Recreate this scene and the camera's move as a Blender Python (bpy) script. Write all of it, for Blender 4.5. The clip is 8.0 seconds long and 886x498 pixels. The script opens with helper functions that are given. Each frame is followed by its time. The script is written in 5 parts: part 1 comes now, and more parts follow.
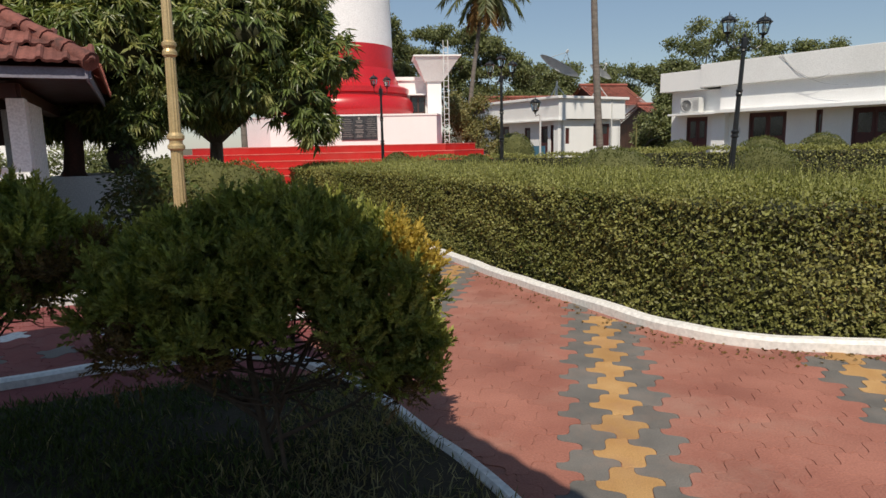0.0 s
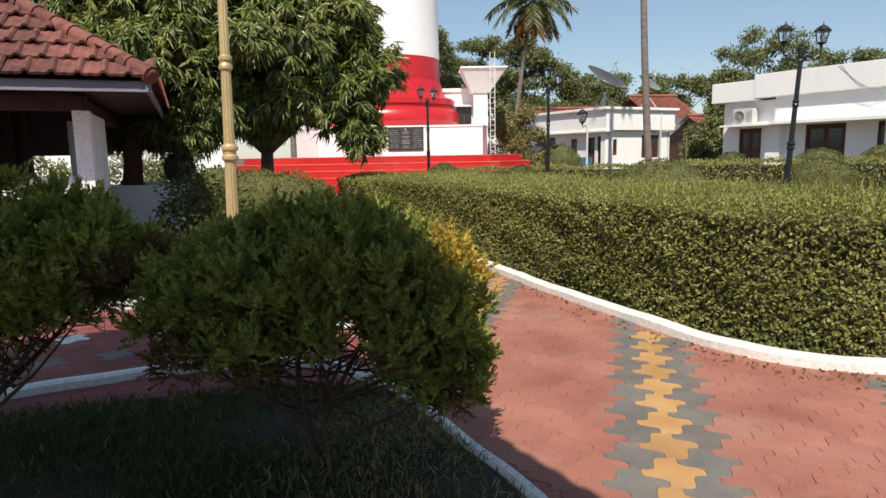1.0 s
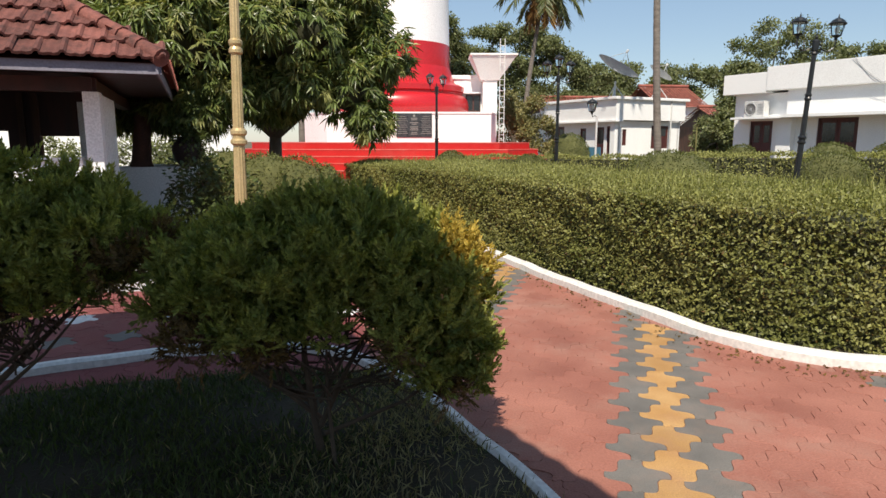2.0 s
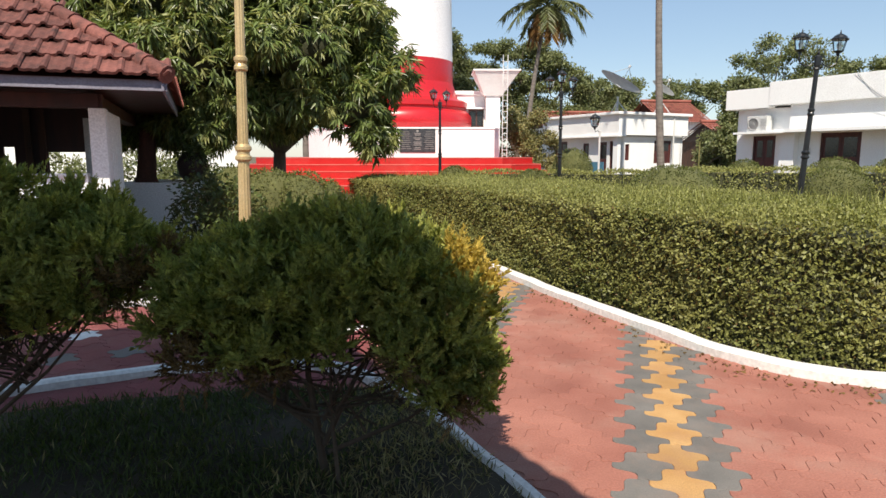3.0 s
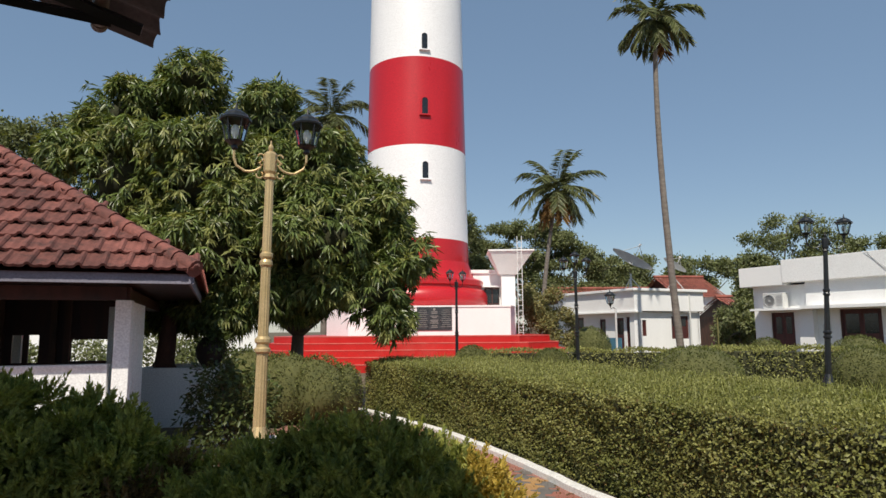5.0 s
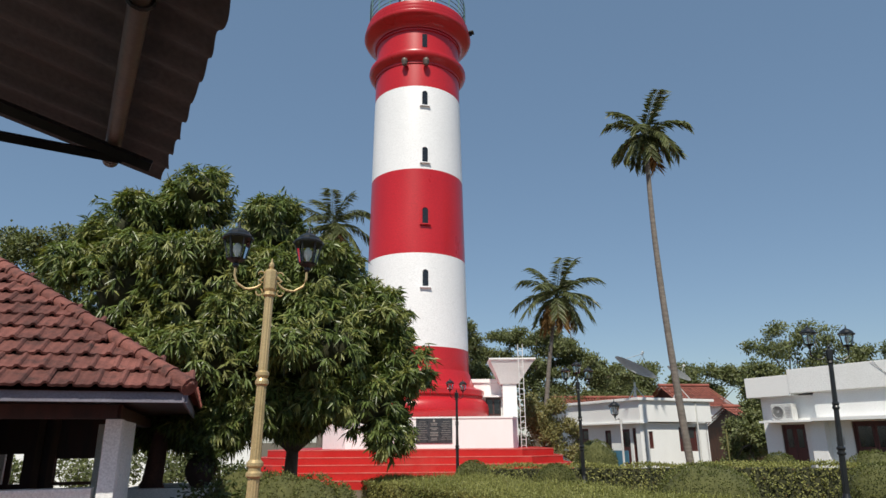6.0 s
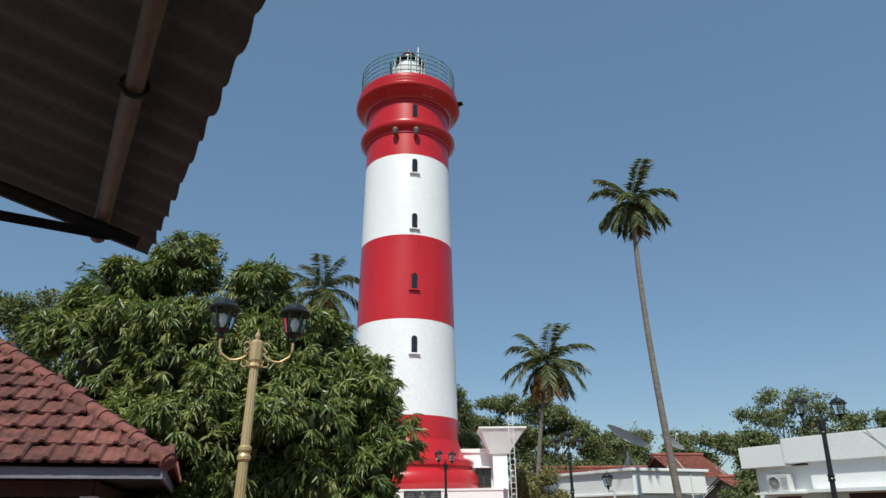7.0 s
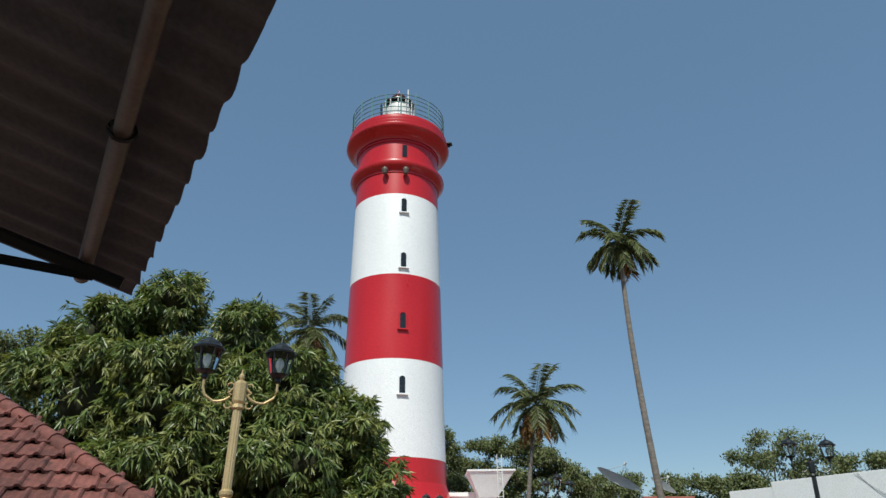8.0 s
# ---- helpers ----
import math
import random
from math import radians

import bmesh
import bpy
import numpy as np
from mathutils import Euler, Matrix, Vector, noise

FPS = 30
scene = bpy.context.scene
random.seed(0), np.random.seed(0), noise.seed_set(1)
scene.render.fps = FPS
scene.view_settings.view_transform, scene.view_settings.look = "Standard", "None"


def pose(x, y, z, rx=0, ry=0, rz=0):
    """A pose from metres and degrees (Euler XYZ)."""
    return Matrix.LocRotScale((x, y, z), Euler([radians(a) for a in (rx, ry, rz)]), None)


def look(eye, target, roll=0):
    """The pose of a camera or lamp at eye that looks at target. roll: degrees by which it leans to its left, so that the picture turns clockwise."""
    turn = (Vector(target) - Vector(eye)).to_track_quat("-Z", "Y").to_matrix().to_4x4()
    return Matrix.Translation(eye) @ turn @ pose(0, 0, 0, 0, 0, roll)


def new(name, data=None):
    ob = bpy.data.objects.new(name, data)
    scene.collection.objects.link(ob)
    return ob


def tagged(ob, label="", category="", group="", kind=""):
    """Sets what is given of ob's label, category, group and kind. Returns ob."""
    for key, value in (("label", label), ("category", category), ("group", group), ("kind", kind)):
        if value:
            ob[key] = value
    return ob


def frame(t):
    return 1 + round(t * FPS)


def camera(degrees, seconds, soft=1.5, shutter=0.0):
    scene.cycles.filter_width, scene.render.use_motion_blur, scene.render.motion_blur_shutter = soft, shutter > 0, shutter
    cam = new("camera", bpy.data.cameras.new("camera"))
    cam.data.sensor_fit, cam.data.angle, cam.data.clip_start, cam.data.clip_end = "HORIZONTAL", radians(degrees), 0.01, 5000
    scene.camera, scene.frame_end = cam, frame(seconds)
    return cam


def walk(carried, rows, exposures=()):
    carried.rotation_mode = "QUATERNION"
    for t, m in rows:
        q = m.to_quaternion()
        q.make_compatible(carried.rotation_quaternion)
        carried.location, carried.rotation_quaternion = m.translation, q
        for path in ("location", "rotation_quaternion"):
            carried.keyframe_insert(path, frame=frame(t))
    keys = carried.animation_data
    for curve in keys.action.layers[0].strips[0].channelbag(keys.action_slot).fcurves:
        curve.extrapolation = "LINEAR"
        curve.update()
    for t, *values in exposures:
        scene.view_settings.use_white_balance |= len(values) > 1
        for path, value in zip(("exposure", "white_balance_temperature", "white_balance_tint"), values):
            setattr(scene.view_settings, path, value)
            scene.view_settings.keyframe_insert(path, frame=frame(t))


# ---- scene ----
cam = camera(69.0, 8.0)
EXPOSURES = [(0.0, -0.08, 7100, 10), (0.5, 0.15, 7100, 10), (1.0, 0.32, 7100, 10), (1.5, 0.32, 7100, 10), (3.0, 0.53, 7050, 10), (3.5, 0.58, 7000, 10), (4.0, 0.6, 7000, 10), (4.5, 0.47, 7000, 10), (5.0, 0.03, 6950, 9), (6.5, -0.07, 6550, 5), (7.0, -0.07, 6350, 2), (8.0, -0.09, 6300, 1)]
PATH = [
    (0, (-0.023, -0.133, 1.522), (0.163, 1.832, 1.197), -1.2),
    (0.5, (-0.036, -0.127, 1.53), (0.071, 1.847, 1.231), -0.9),
    (1, (-0.038, -0.141, 1.531), (0.013, 1.837, 1.241), -1.0),
    (1.5, (-0.04, -0.152, 1.54), (0.002, 1.819, 1.204), -0.2),
    (3, (-0.05, -0.139, 1.554), (-0.028, 1.841, 1.269), 0.0),
    (3.5, (-0.048, -0.14, 1.571), (-0.025, 1.847, 1.343), -0.3),
    (4, (-0.038, -0.131, 1.594), (-0.023, 1.867, 1.513), -0.5),
    (4.5, (-0.048, -0.116, 1.644), (-0.064, 1.883, 1.712), -0.9),
    (5, (-0.069, -0.126, 1.728), (-0.095, 1.858, 1.979), -0.4),
    (5.2, (-0.069, -0.13, 1.742), (-0.094, 1.843, 2.069), -0.2),
    (6.3, (-0.043, -0.173, 1.879), (-0.06, 1.723, 2.515), -0.7),
    (6.5, (-0.037, -0.183, 1.885), (-0.039, 1.7, 2.558), -0.6),
    (7, (-0.033, -0.195, 1.907), (-0.022, 1.655, 2.665), -0.7),
    (7.5, (-0.012, -0.225, 1.908), (0.022, 1.591, 2.745), -0.9),
    (8, (-0.004, -0.231, 1.909), (0.041, 1.57, 2.777), -0.9),
]
walk(cam, [(t, look(eye, target, roll)) for t, eye, target, roll in PATH], EXPOSURES)

# ---- world, sun ----
SUN_EL, SUN_AZ = 50.5, 187.0   # degrees; azimuth clockwise from +y
world = bpy.data.worlds.new("sky_world")
scene.world = world
world.use_nodes = True
wn = world.node_tree
sky = wn.nodes.new("ShaderNodeTexSky")
sky.sky_type = "NISHITA"
sky.sun_disc = False
sky.sun_elevation, sky.sun_rotation = radians(SUN_EL), radians(SUN_AZ)
sky.air_density, sky.dust_density, sky.ozone_density = 1.0, 0.2, 1.0
haze = wn.nodes.new("ShaderNodeMix")      # even dry-season haze over the clear sky
haze.data_type = "RGBA"
haze.inputs[0].default_value = 0.62
haze.inputs[7].default_value = (0.98, 1.62, 2.62, 1)
wn.links.new(sky.outputs[0], haze.inputs[6])
wn.links.new(haze.outputs[2], wn.nodes["Background"].inputs[0])
wn.nodes["Background"].inputs[1].default_value = 0.15
sun_data = bpy.data.lights.new("sun", "SUN")
sun_data.energy, sun_data.angle, sun_data.color = 4.5, radians(0.55), (1.0, 0.95, 0.87)
sun_ob = new("sun", sun_data)
sd = Vector((math.sin(radians(SUN_AZ)) * math.cos(radians(SUN_EL)), math.cos(radians(SUN_AZ)) * math.cos(radians(SUN_EL)), math.sin(radians(SUN_EL))))
sun_ob.matrix_world = look(sd * 50, (0, 0, 0))


# ---- materials ----
def ramp(nt, fac, c0, c1, p0=0.3, p1=0.7):
    r = nt.nodes.new("ShaderNodeValToRGB")
    r.color_ramp.elements[0].position, r.color_ramp.elements[1].position = p0, p1
    r.color_ramp.elements[0].color, r.color_ramp.elements[1].color = (*c0, 1), (*c1, 1)
    nt.links.new(fac, r.inputs[0])
    return r.outputs[0]


def mixc(nt, fac, a, b, mode="MIX"):
    m = nt.nodes.new("ShaderNodeMix")
    m.data_type, m.blend_type = "RGBA", mode
    for sock, v in ((m.inputs[0], fac), (m.inputs[6], a), (m.inputs[7], b)):
        if isinstance(v, (int, float)):
            sock.default_value = v
        elif isinstance(v, tuple):
            sock.default_value = (*v, 1)
        else:
            nt.links.new(v, sock)
    return m.outputs[2]


def material(name, c0, c1, rough=0.6, scale=4.0, fine=60.0, bump=0.2, metal=0.0, spec=0.5, dirt=None, dirt_amount=0.35, rnd="", rnd_amount=0.25,
             translucent=0.0, coat=0.0, streak=1.0, bump_dist=0.01):
    """Two-scale surface: broad stains, fine grain, relief; rnd 'object' or 'island' varies pieces."""
    m = bpy.data.materials.new(name)
    m.use_nodes = True
    nt = m.node_tree
    bsdf = nt.nodes["Principled BSDF"]
    co = nt.nodes.new("ShaderNodeTexCoord")
    mp = nt.nodes.new("ShaderNodeMapping")
    mp.inputs["Scale"].default_value = (1, 1, streak)
    # alike pieces that share a mesh take their stains from the place they lie in
    where = nt.nodes.new("ShaderNodeNewGeometry").outputs["Position"] if rnd == "object" else co.outputs["Object"]
    nt.links.new(where, mp.inputs[0])
    n1, n2 = nt.nodes.new("ShaderNodeTexNoise"), nt.nodes.new("ShaderNodeTexNoise")
    n1.inputs["Scale"].default_value, n1.inputs["Detail"].default_value = scale, 6
    n2.inputs["Scale"].default_value, n2.inputs["Detail"].default_value = fine, 4
    nt.links.new(mp.outputs[0], n1.inputs["Vector"])
    nt.links.new(where, n2.inputs["Vector"])
    col = ramp(nt, n1.outputs[0], c0, c1)
    grain = ramp(nt, n2.outputs[0], (0.82, 0.82, 0.82), (1.12, 1.12, 1.12))
    col = mixc(nt, 1.0, col, grain, "MULTIPLY")
    if dirt:
        n3 = nt.nodes.new("ShaderNodeTexNoise")
        n3.inputs["Scale"].default_value, n3.inputs["Detail"].default_value, n3.inputs["Roughness"].default_value = scale * 0.6, 9, 0.7
        nt.links.new(mp.outputs[0], n3.inputs["Vector"])
        f = ramp(nt, n3.outputs[0], (0, 0, 0), (dirt_amount,) * 3, 0.5, 0.75)
        col = mixc(nt, f, col, dirt)
    if rnd:
        src = nt.nodes.new("ShaderNodeObjectInfo" if rnd == "object" else "ShaderNodeNewGeometry")
        out = src.outputs["Random"] if rnd == "object" else src.outputs["Random Per Island"]
        v = ramp(nt, out, (1 - rnd_amount,) * 3, (1 + rnd_amount,) * 3, 0, 1)
        col = mixc(nt, 1.0, col, v, "MULTIPLY")
    nt.links.new(col, bsdf.inputs["Base Color"])
    rr = nt.nodes.new("ShaderNodeMapRange")
    rr.inputs["To Min"].default_value, rr.inputs["To Max"].default_value = max(0.02, rough - 0.12), min(1, rough + 0.12)
    nt.links.new(n1.outputs[0], rr.inputs["Value"])
    nt.links.new(rr.outputs[0], bsdf.inputs["Roughness"])
    bsdf.inputs["Metallic"].default_value = metal
    bsdf.inputs["Specular IOR Level"].default_value = spec
    bsdf.inputs["Coat Weight"].default_value = coat
    bsdf.inputs["Coat Roughness"].default_value = 0.25
    if bump:
        b = nt.nodes.new("ShaderNodeBump")
        b.inputs["Strength"].default_value, b.inputs["Distance"].default_value = bump, bump_dist
        nt.links.new(n2.outputs[0], b.inputs["Height"])
        nt.links.new(b.outputs[0], bsdf.inputs["Normal"])
    if translucent:
        tr = nt.nodes.new("ShaderNodeBsdfTranslucent")
        nt.links.new(mixc(nt, 1.0, col, (1.3, 1.25, 0.55), "MULTIPLY"), tr.inputs[0])
        mx = nt.nodes.new("ShaderNodeMixShader")
        mx.inputs[0].default_value = translucent
        nt.links.new(bsdf.outputs[0], mx.inputs[1])
        nt.links.new(tr.outputs[0], mx.inputs[2])
        nt.links.new(mx.outputs[0], nt.nodes["Material Output"].inputs[0])
    return m


def leafmat(name, c0, c1, rough=0.5, translucent=0.25, rnd_amount=0.45, scale=1.2):
    return material(name, c0, c1, rough, scale, 30, 0.0, rnd="island", rnd_amount=rnd_amount, translucent=translucent, spec=0.35)


M = {}
M["white"] = material("white_limewash", (0.84, 0.84, 0.83), (0.90, 0.90, 0.89), 0.75, 0.7, 40, 0.05, dirt=(0.6, 0.58, 0.54), dirt_amount=0.2, streak=0.35)
M["tower_white"] = material("tower_white_paint", (0.84, 0.83, 0.84), (0.90, 0.89, 0.90), 0.42, 0.5, 25, 0.08, dirt=(0.62, 0.6, 0.58), dirt_amount=0.15, streak=0.3)
M["tower_red"] = material("tower_red_gloss_paint", (0.47, 0.012, 0.018), (0.55, 0.018, 0.026), 0.3, 0.5, 18, 0.10, dirt=(0.40, 0.03, 0.035), dirt_amount=0.35, streak=0.3)
M["step_red"] = material("step_red_paint", (0.46, 0.010, 0.009), (0.54, 0.016, 0.014), 0.45, 0.8, 30, 0.1, dirt=(0.5, 0.1, 0.08), dirt_amount=0.4)
M["step_edge"] = material("worn_step_edge", (0.62, 0.10, 0.08), (0.66, 0.22, 0.18), 0.6, 2.0, 30, 0.1)
M["granite"] = material("dark_granite", (0.035, 0.04, 0.045), (0.06, 0.065, 0.07), 0.3, 8, 90, 0.05)
M["letter"] = material("pale_letter_fill", (0.25, 0.24, 0.22), (0.3, 0.29, 0.27), 0.6, 8, 90, 0)
M["dark_glass"] = material("dark_window_glass", (0.012, 0.014, 0.016), (0.02, 0.022, 0.025), 0.08, 3, 20, 0, spec=0.6)
M["dark_wood"] = material("dark_red_brown_timber", (0.035, 0.014, 0.011), (0.075, 0.025, 0.02), 0.5, 6, 60, 0.2, streak=0.2)
M["maroon_wood"] = material("maroon_painted_timber", (0.055, 0.014, 0.013), (0.10, 0.026, 0.022), 0.5, 6, 60, 0.2, streak=0.2)
M["old_wood"] = material("weathered_brown_timber", (0.06, 0.03, 0.02), (0.14, 0.06, 0.04), 0.65, 5, 50, 0.3, streak=0.3)
M["black_iron"] = material("black_painted_iron", (0.008, 0.009, 0.010), (0.016, 0.017, 0.018), 0.35, 8, 80, 0.1)
M["brass"] = material("gold_painted_metal", (0.52, 0.38, 0.18), (0.64, 0.48, 0.26), 0.42, 3, 70, 0.08, metal=0.45, dirt=(0.36, 0.26, 0.14), dirt_amount=0.4)
M["teal_iron"] = material("teal_painted_rail", (0.10, 0.22, 0.22), (0.16, 0.30, 0.29), 0.5, 6, 60, 0.1)
M["frost"] = material("white_bulb_glass", (0.75, 0.75, 0.73), (0.8, 0.8, 0.78), 0.3, 6, 40, 0)
M["earth"] = material("dry_earth_and_litter", (0.10, 0.075, 0.045), (0.17, 0.13, 0.08), 0.95, 0.6, 25, 0.5, dirt=(0.06, 0.08, 0.025), dirt_amount=0.8)
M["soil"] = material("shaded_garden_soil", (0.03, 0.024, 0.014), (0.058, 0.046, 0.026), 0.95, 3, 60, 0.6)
M["joint"] = material("sandy_paver_joint", (0.27, 0.115, 0.085), (0.36, 0.17, 0.13), 0.95, 4, 120, 0.4)
M["paver_red"] = material("red_cement_paver", (0.275, 0.098, 0.07), (0.40, 0.165, 0.12), 0.85, 1.6, 90, 0.45, dirt=(0.40, 0.24, 0.185), dirt_amount=0.75, rnd="object", rnd_amount=0.07)
M["paver_red_far"] = material("red_cement_paver_far", (0.275, 0.098, 0.07), (0.40, 0.165, 0.12), 0.85, 1.6, 90, 0.45, dirt=(0.40, 0.24, 0.185), dirt_amount=0.75, rnd="island", rnd_amount=0.07)
# red paver darkened to maroon: the side walk's shade is in the colour
M["paver_shaded"] = material("shaded_red_cement_paver", (0.17, 0.04, 0.04), (0.25, 0.065, 0.06), 0.85, 2, 90, 0.45, dirt=(0.3, 0.15, 0.13), dirt_amount=0.5, rnd="island", rnd_amount=0.1)
M["paver_yellow"] = material("ochre_cement_paver", (0.42, 0.22, 0.075), (0.52, 0.31, 0.13), 0.85, 4, 140, 0.45, dirt=(0.36, 0.19, 0.11), dirt_amount=0.7, rnd="object", rnd_amount=0.1)
M["paver_grey"] = material("grey_cement_paver", (0.125, 0.118, 0.108), (0.185, 0.17, 0.155), 0.88, 4, 140, 0.45, dirt=(0.27, 0.19, 0.15), dirt_amount=0.6, rnd="object", rnd_amount=0.12)
M["kerb"] = material("whitewashed_kerb", (0.70, 0.68, 0.64), (0.80, 0.79, 0.76), 0.85, 1.5, 30, 0.25, dirt=(0.42, 0.3, 0.24), dirt_amount=0.4)
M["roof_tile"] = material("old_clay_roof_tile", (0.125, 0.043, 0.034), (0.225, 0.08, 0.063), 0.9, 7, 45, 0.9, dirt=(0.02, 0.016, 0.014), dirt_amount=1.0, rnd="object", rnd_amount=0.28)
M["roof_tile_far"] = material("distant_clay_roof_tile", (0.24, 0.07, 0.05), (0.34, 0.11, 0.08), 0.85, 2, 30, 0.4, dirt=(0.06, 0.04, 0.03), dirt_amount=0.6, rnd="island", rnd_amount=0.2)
M["sheet"] = material("asbestos_cement_sheet", (0.07, 0.072, 0.084), (0.11, 0.112, 0.126), 0.9, 1.5, 40, 0.3, dirt=(0.10, 0.085, 0.08), dirt_amount=0.6)
M["pipe"] = material("old_roof_pipe", (0.075, 0.062, 0.055), (0.15, 0.115, 0.095), 0.5, 5, 50, 0.2, dirt=(0.12, 0.05, 0.03), dirt_amount=0.6)
M["dish"] = material("grey_mesh_dish", (0.48, 0.48, 0.47), (0.58, 0.58, 0.56), 0.6, 4, 40, 0.1)
M["bark"] = material("grey_brown_bark", (0.10, 0.075, 0.055), (0.19, 0.15, 0.115), 0.95, 4, 30, 0.8, streak=0.3, bump_dist=0.03)
M["red_bark"] = material("reddish_bark", (0.055, 0.025, 0.018), (0.12, 0.05, 0.035), 0.95, 4, 30, 0.8, streak=0.3, bump_dist=0.03)
M["palm_bark"] = material("ringed_palm_bark", (0.13, 0.11, 0.095), (0.22, 0.19, 0.165), 0.95, 2, 14, 0.8, streak=4, bump_dist=0.03)
M["twig"] = material("dry_twig", (0.06, 0.04, 0.025), (0.11, 0.075, 0.05), 0.9, 6, 40, 0.3)
M["leaf_hedge"] = leafmat("hedge_leaf", (0.15, 0.165, 0.045), (0.28, 0.27, 0.09))
M["leaf_hedge_top"] = leafmat("hedge_new_growth", (0.19, 0.20, 0.055), (0.29, 0.29, 0.10), 0.5, 0.3)
M["leaf_dry"] = leafmat("dry_hedge_leaf", (0.14, 0.085, 0.03), (0.2, 0.13, 0.05))
M["leaf_mango"] = leafmat("mango_leaf", (0.09, 0.128, 0.034), (0.155, 0.195, 0.062), 0.33, 0.25, 0.5)
M["leaf_mango_pale"] = leafmat("mango_pale_leaf", (0.19, 0.21, 0.06), (0.28, 0.29, 0.105), 0.4, 0.25)
M["leaf_thuja"] = leafmat("cypress_spray", (0.13, 0.18, 0.045), (0.44, 0.43, 0.11), 0.6, 0.3, 0.35, 9.0)
M["leaf_shrub"] = leafmat("dark_shrub_leaf", (0.045, 0.065, 0.018), (0.085, 0.11, 0.03), 0.45, 0.15)
M["leaf_dome"] = leafmat("clipped_dome_leaf", (0.10, 0.115, 0.035), (0.17, 0.185, 0.06))
# cypress spray with the sunlight put into its gold colour
M["leaf_sunlit_gold"] = leafmat("sunlit_cypress_spray", (0.42, 0.30, 0.05), (0.55, 0.42, 0.1), 0.6, 0.3, 0.25)
M["leaf_palm"] = leafmat("palm_leaflet", (0.095, 0.115, 0.045), (0.18, 0.195, 0.085), 0.4, 0.2)
M["leaf_palm_dry"] = leafmat("dry_palm_leaflet", (0.2, 0.105, 0.035), (0.32, 0.19, 0.07), 0.6, 0.2)
M["leaf_far"] = leafmat("far_tree_leaf", (0.105, 0.13, 0.05), (0.185, 0.2, 0.085))
M["leaf_olive"] = leafmat("olive_shrub_leaf", (0.17, 0.17, 0.06), (0.28, 0.25, 0.11))
M["leaf_banana"] = leafmat("banana_leaf", (0.10, 0.19, 0.03), (0.16, 0.26, 0.05))
M["grass"] = leafmat("grass_blade", (0.04, 0.07, 0.016), (0.085, 0.105, 0.03))
# dry grass, its pale colour also holding the sun patch near the kerb
M["grass_dry_sunlit"] = leafmat("dry_sunlit_grass_blade", (0.2, 0.175, 0.085), (0.32, 0.28, 0.14))
# shade between the leaves, put in as a dark solid core
M["core"] = material("inner_shade_core", (0.03, 0.035, 0.014), (0.06, 0.06, 0.028), 0.95, 6, 40, 0.5)
M["fascia_grey"] = material("grey_lavender_fascia", (0.17, 0.165, 0.21), (0.23, 0.22, 0.27), 0.7, 2, 40, 0.15, dirt=(0.25, 0.22, 0.22), dirt_amount=0.4)
M["bush_core"] = material("olive_clipped_foliage", (0.07, 0.075, 0.022), (0.12, 0.12, 0.04), 0.95, 5, 60, 0.6)
M["blue"] = material("blue_painted_board", (0.05, 0.16, 0.24), (0.07, 0.2, 0.29), 0.6, 4, 40, 0.1)
M["ac"] = material("grey_white_casing", (0.55, 0.55, 0.54), (0.62, 0.62, 0.6), 0.5, 4, 40, 0.05)
M["cable"] = material("grey_cable", (0.3, 0.3, 0.3), (0.4, 0.4, 0.4), 0.6, 4, 40, 0)
# brown clay taken nearly black, with the tree's shade in the colour
M["terracotta"] = material("shade_darkened_clay_pot", (0.018, 0.01, 0.009), (0.035, 0.017, 0.015), 0.75, 5, 50, 0.2)


# ---- mesh helpers ----
def part(name, bm, mat, parent=None, label="", smooth=False):
    me = bpy.data.meshes.new(name)
    bm.to_mesh(me)
    bm.free()
    me.materials.append(mat)
    if smooth:
        me.polygons.foreach_set("use_smooth", [True] * len(me.polygons))
        me.set_sharp_from_angle(angle=radians(38))
    ob = new(name, me)
    if parent:
        ob.parent = parent
    if label:
        ob["label"] = label
    return ob


def thing(name, m, label, category, group="", kind=""):
    ob = new(name)
    ob.matrix_basis = m
    return tagged(ob, label, category, group, kind)


def add_box(bm, x0, x1, y0, y1, z0, z1, bevel=0.0):
    r = bmesh.ops.create_cube(bm, size=1.0, matrix=Matrix.Translation(((x0 + x1) / 2, (y0 + y1) / 2, (z0 + z1) / 2)) @ Matrix.Diagonal((x1 - x0, y1 - y0, z1 - z0, 1)))
    if bevel:
        es = list({e for v in r["verts"] for e in v.link_edges})
        bmesh.ops.bevel(bm, geom=es, offset=bevel, segments=2, affect="EDGES", profile=0.6)
    return bm


def box(x0, x1, y0, y1, z0, z1, bevel=0.0):
    return add_box(bmesh.new(), x0, x1, y0, y1, z0, z1, bevel)


def lathe(profile, n=32, cap=True):
    """Turned body round z from (radius, height) pairs."""
    bm = bmesh.new()
    rings = []
    for r, z in profile:
        rings.append([bm.verts.new((r * math.cos(2 * math.pi * i / n), r * math.sin(2 * math.pi * i / n), z)) for i in range(n)])
    for a, b in zip(rings, rings[1:]):
        for i in range(n):
            bm.faces.new((a[i], a[(i + 1) % n], b[(i + 1) % n], b[i]))
    if cap:
        bm.faces.new(list(reversed(rings[0])))
        bm.faces.new(rings[-1])
    return bm


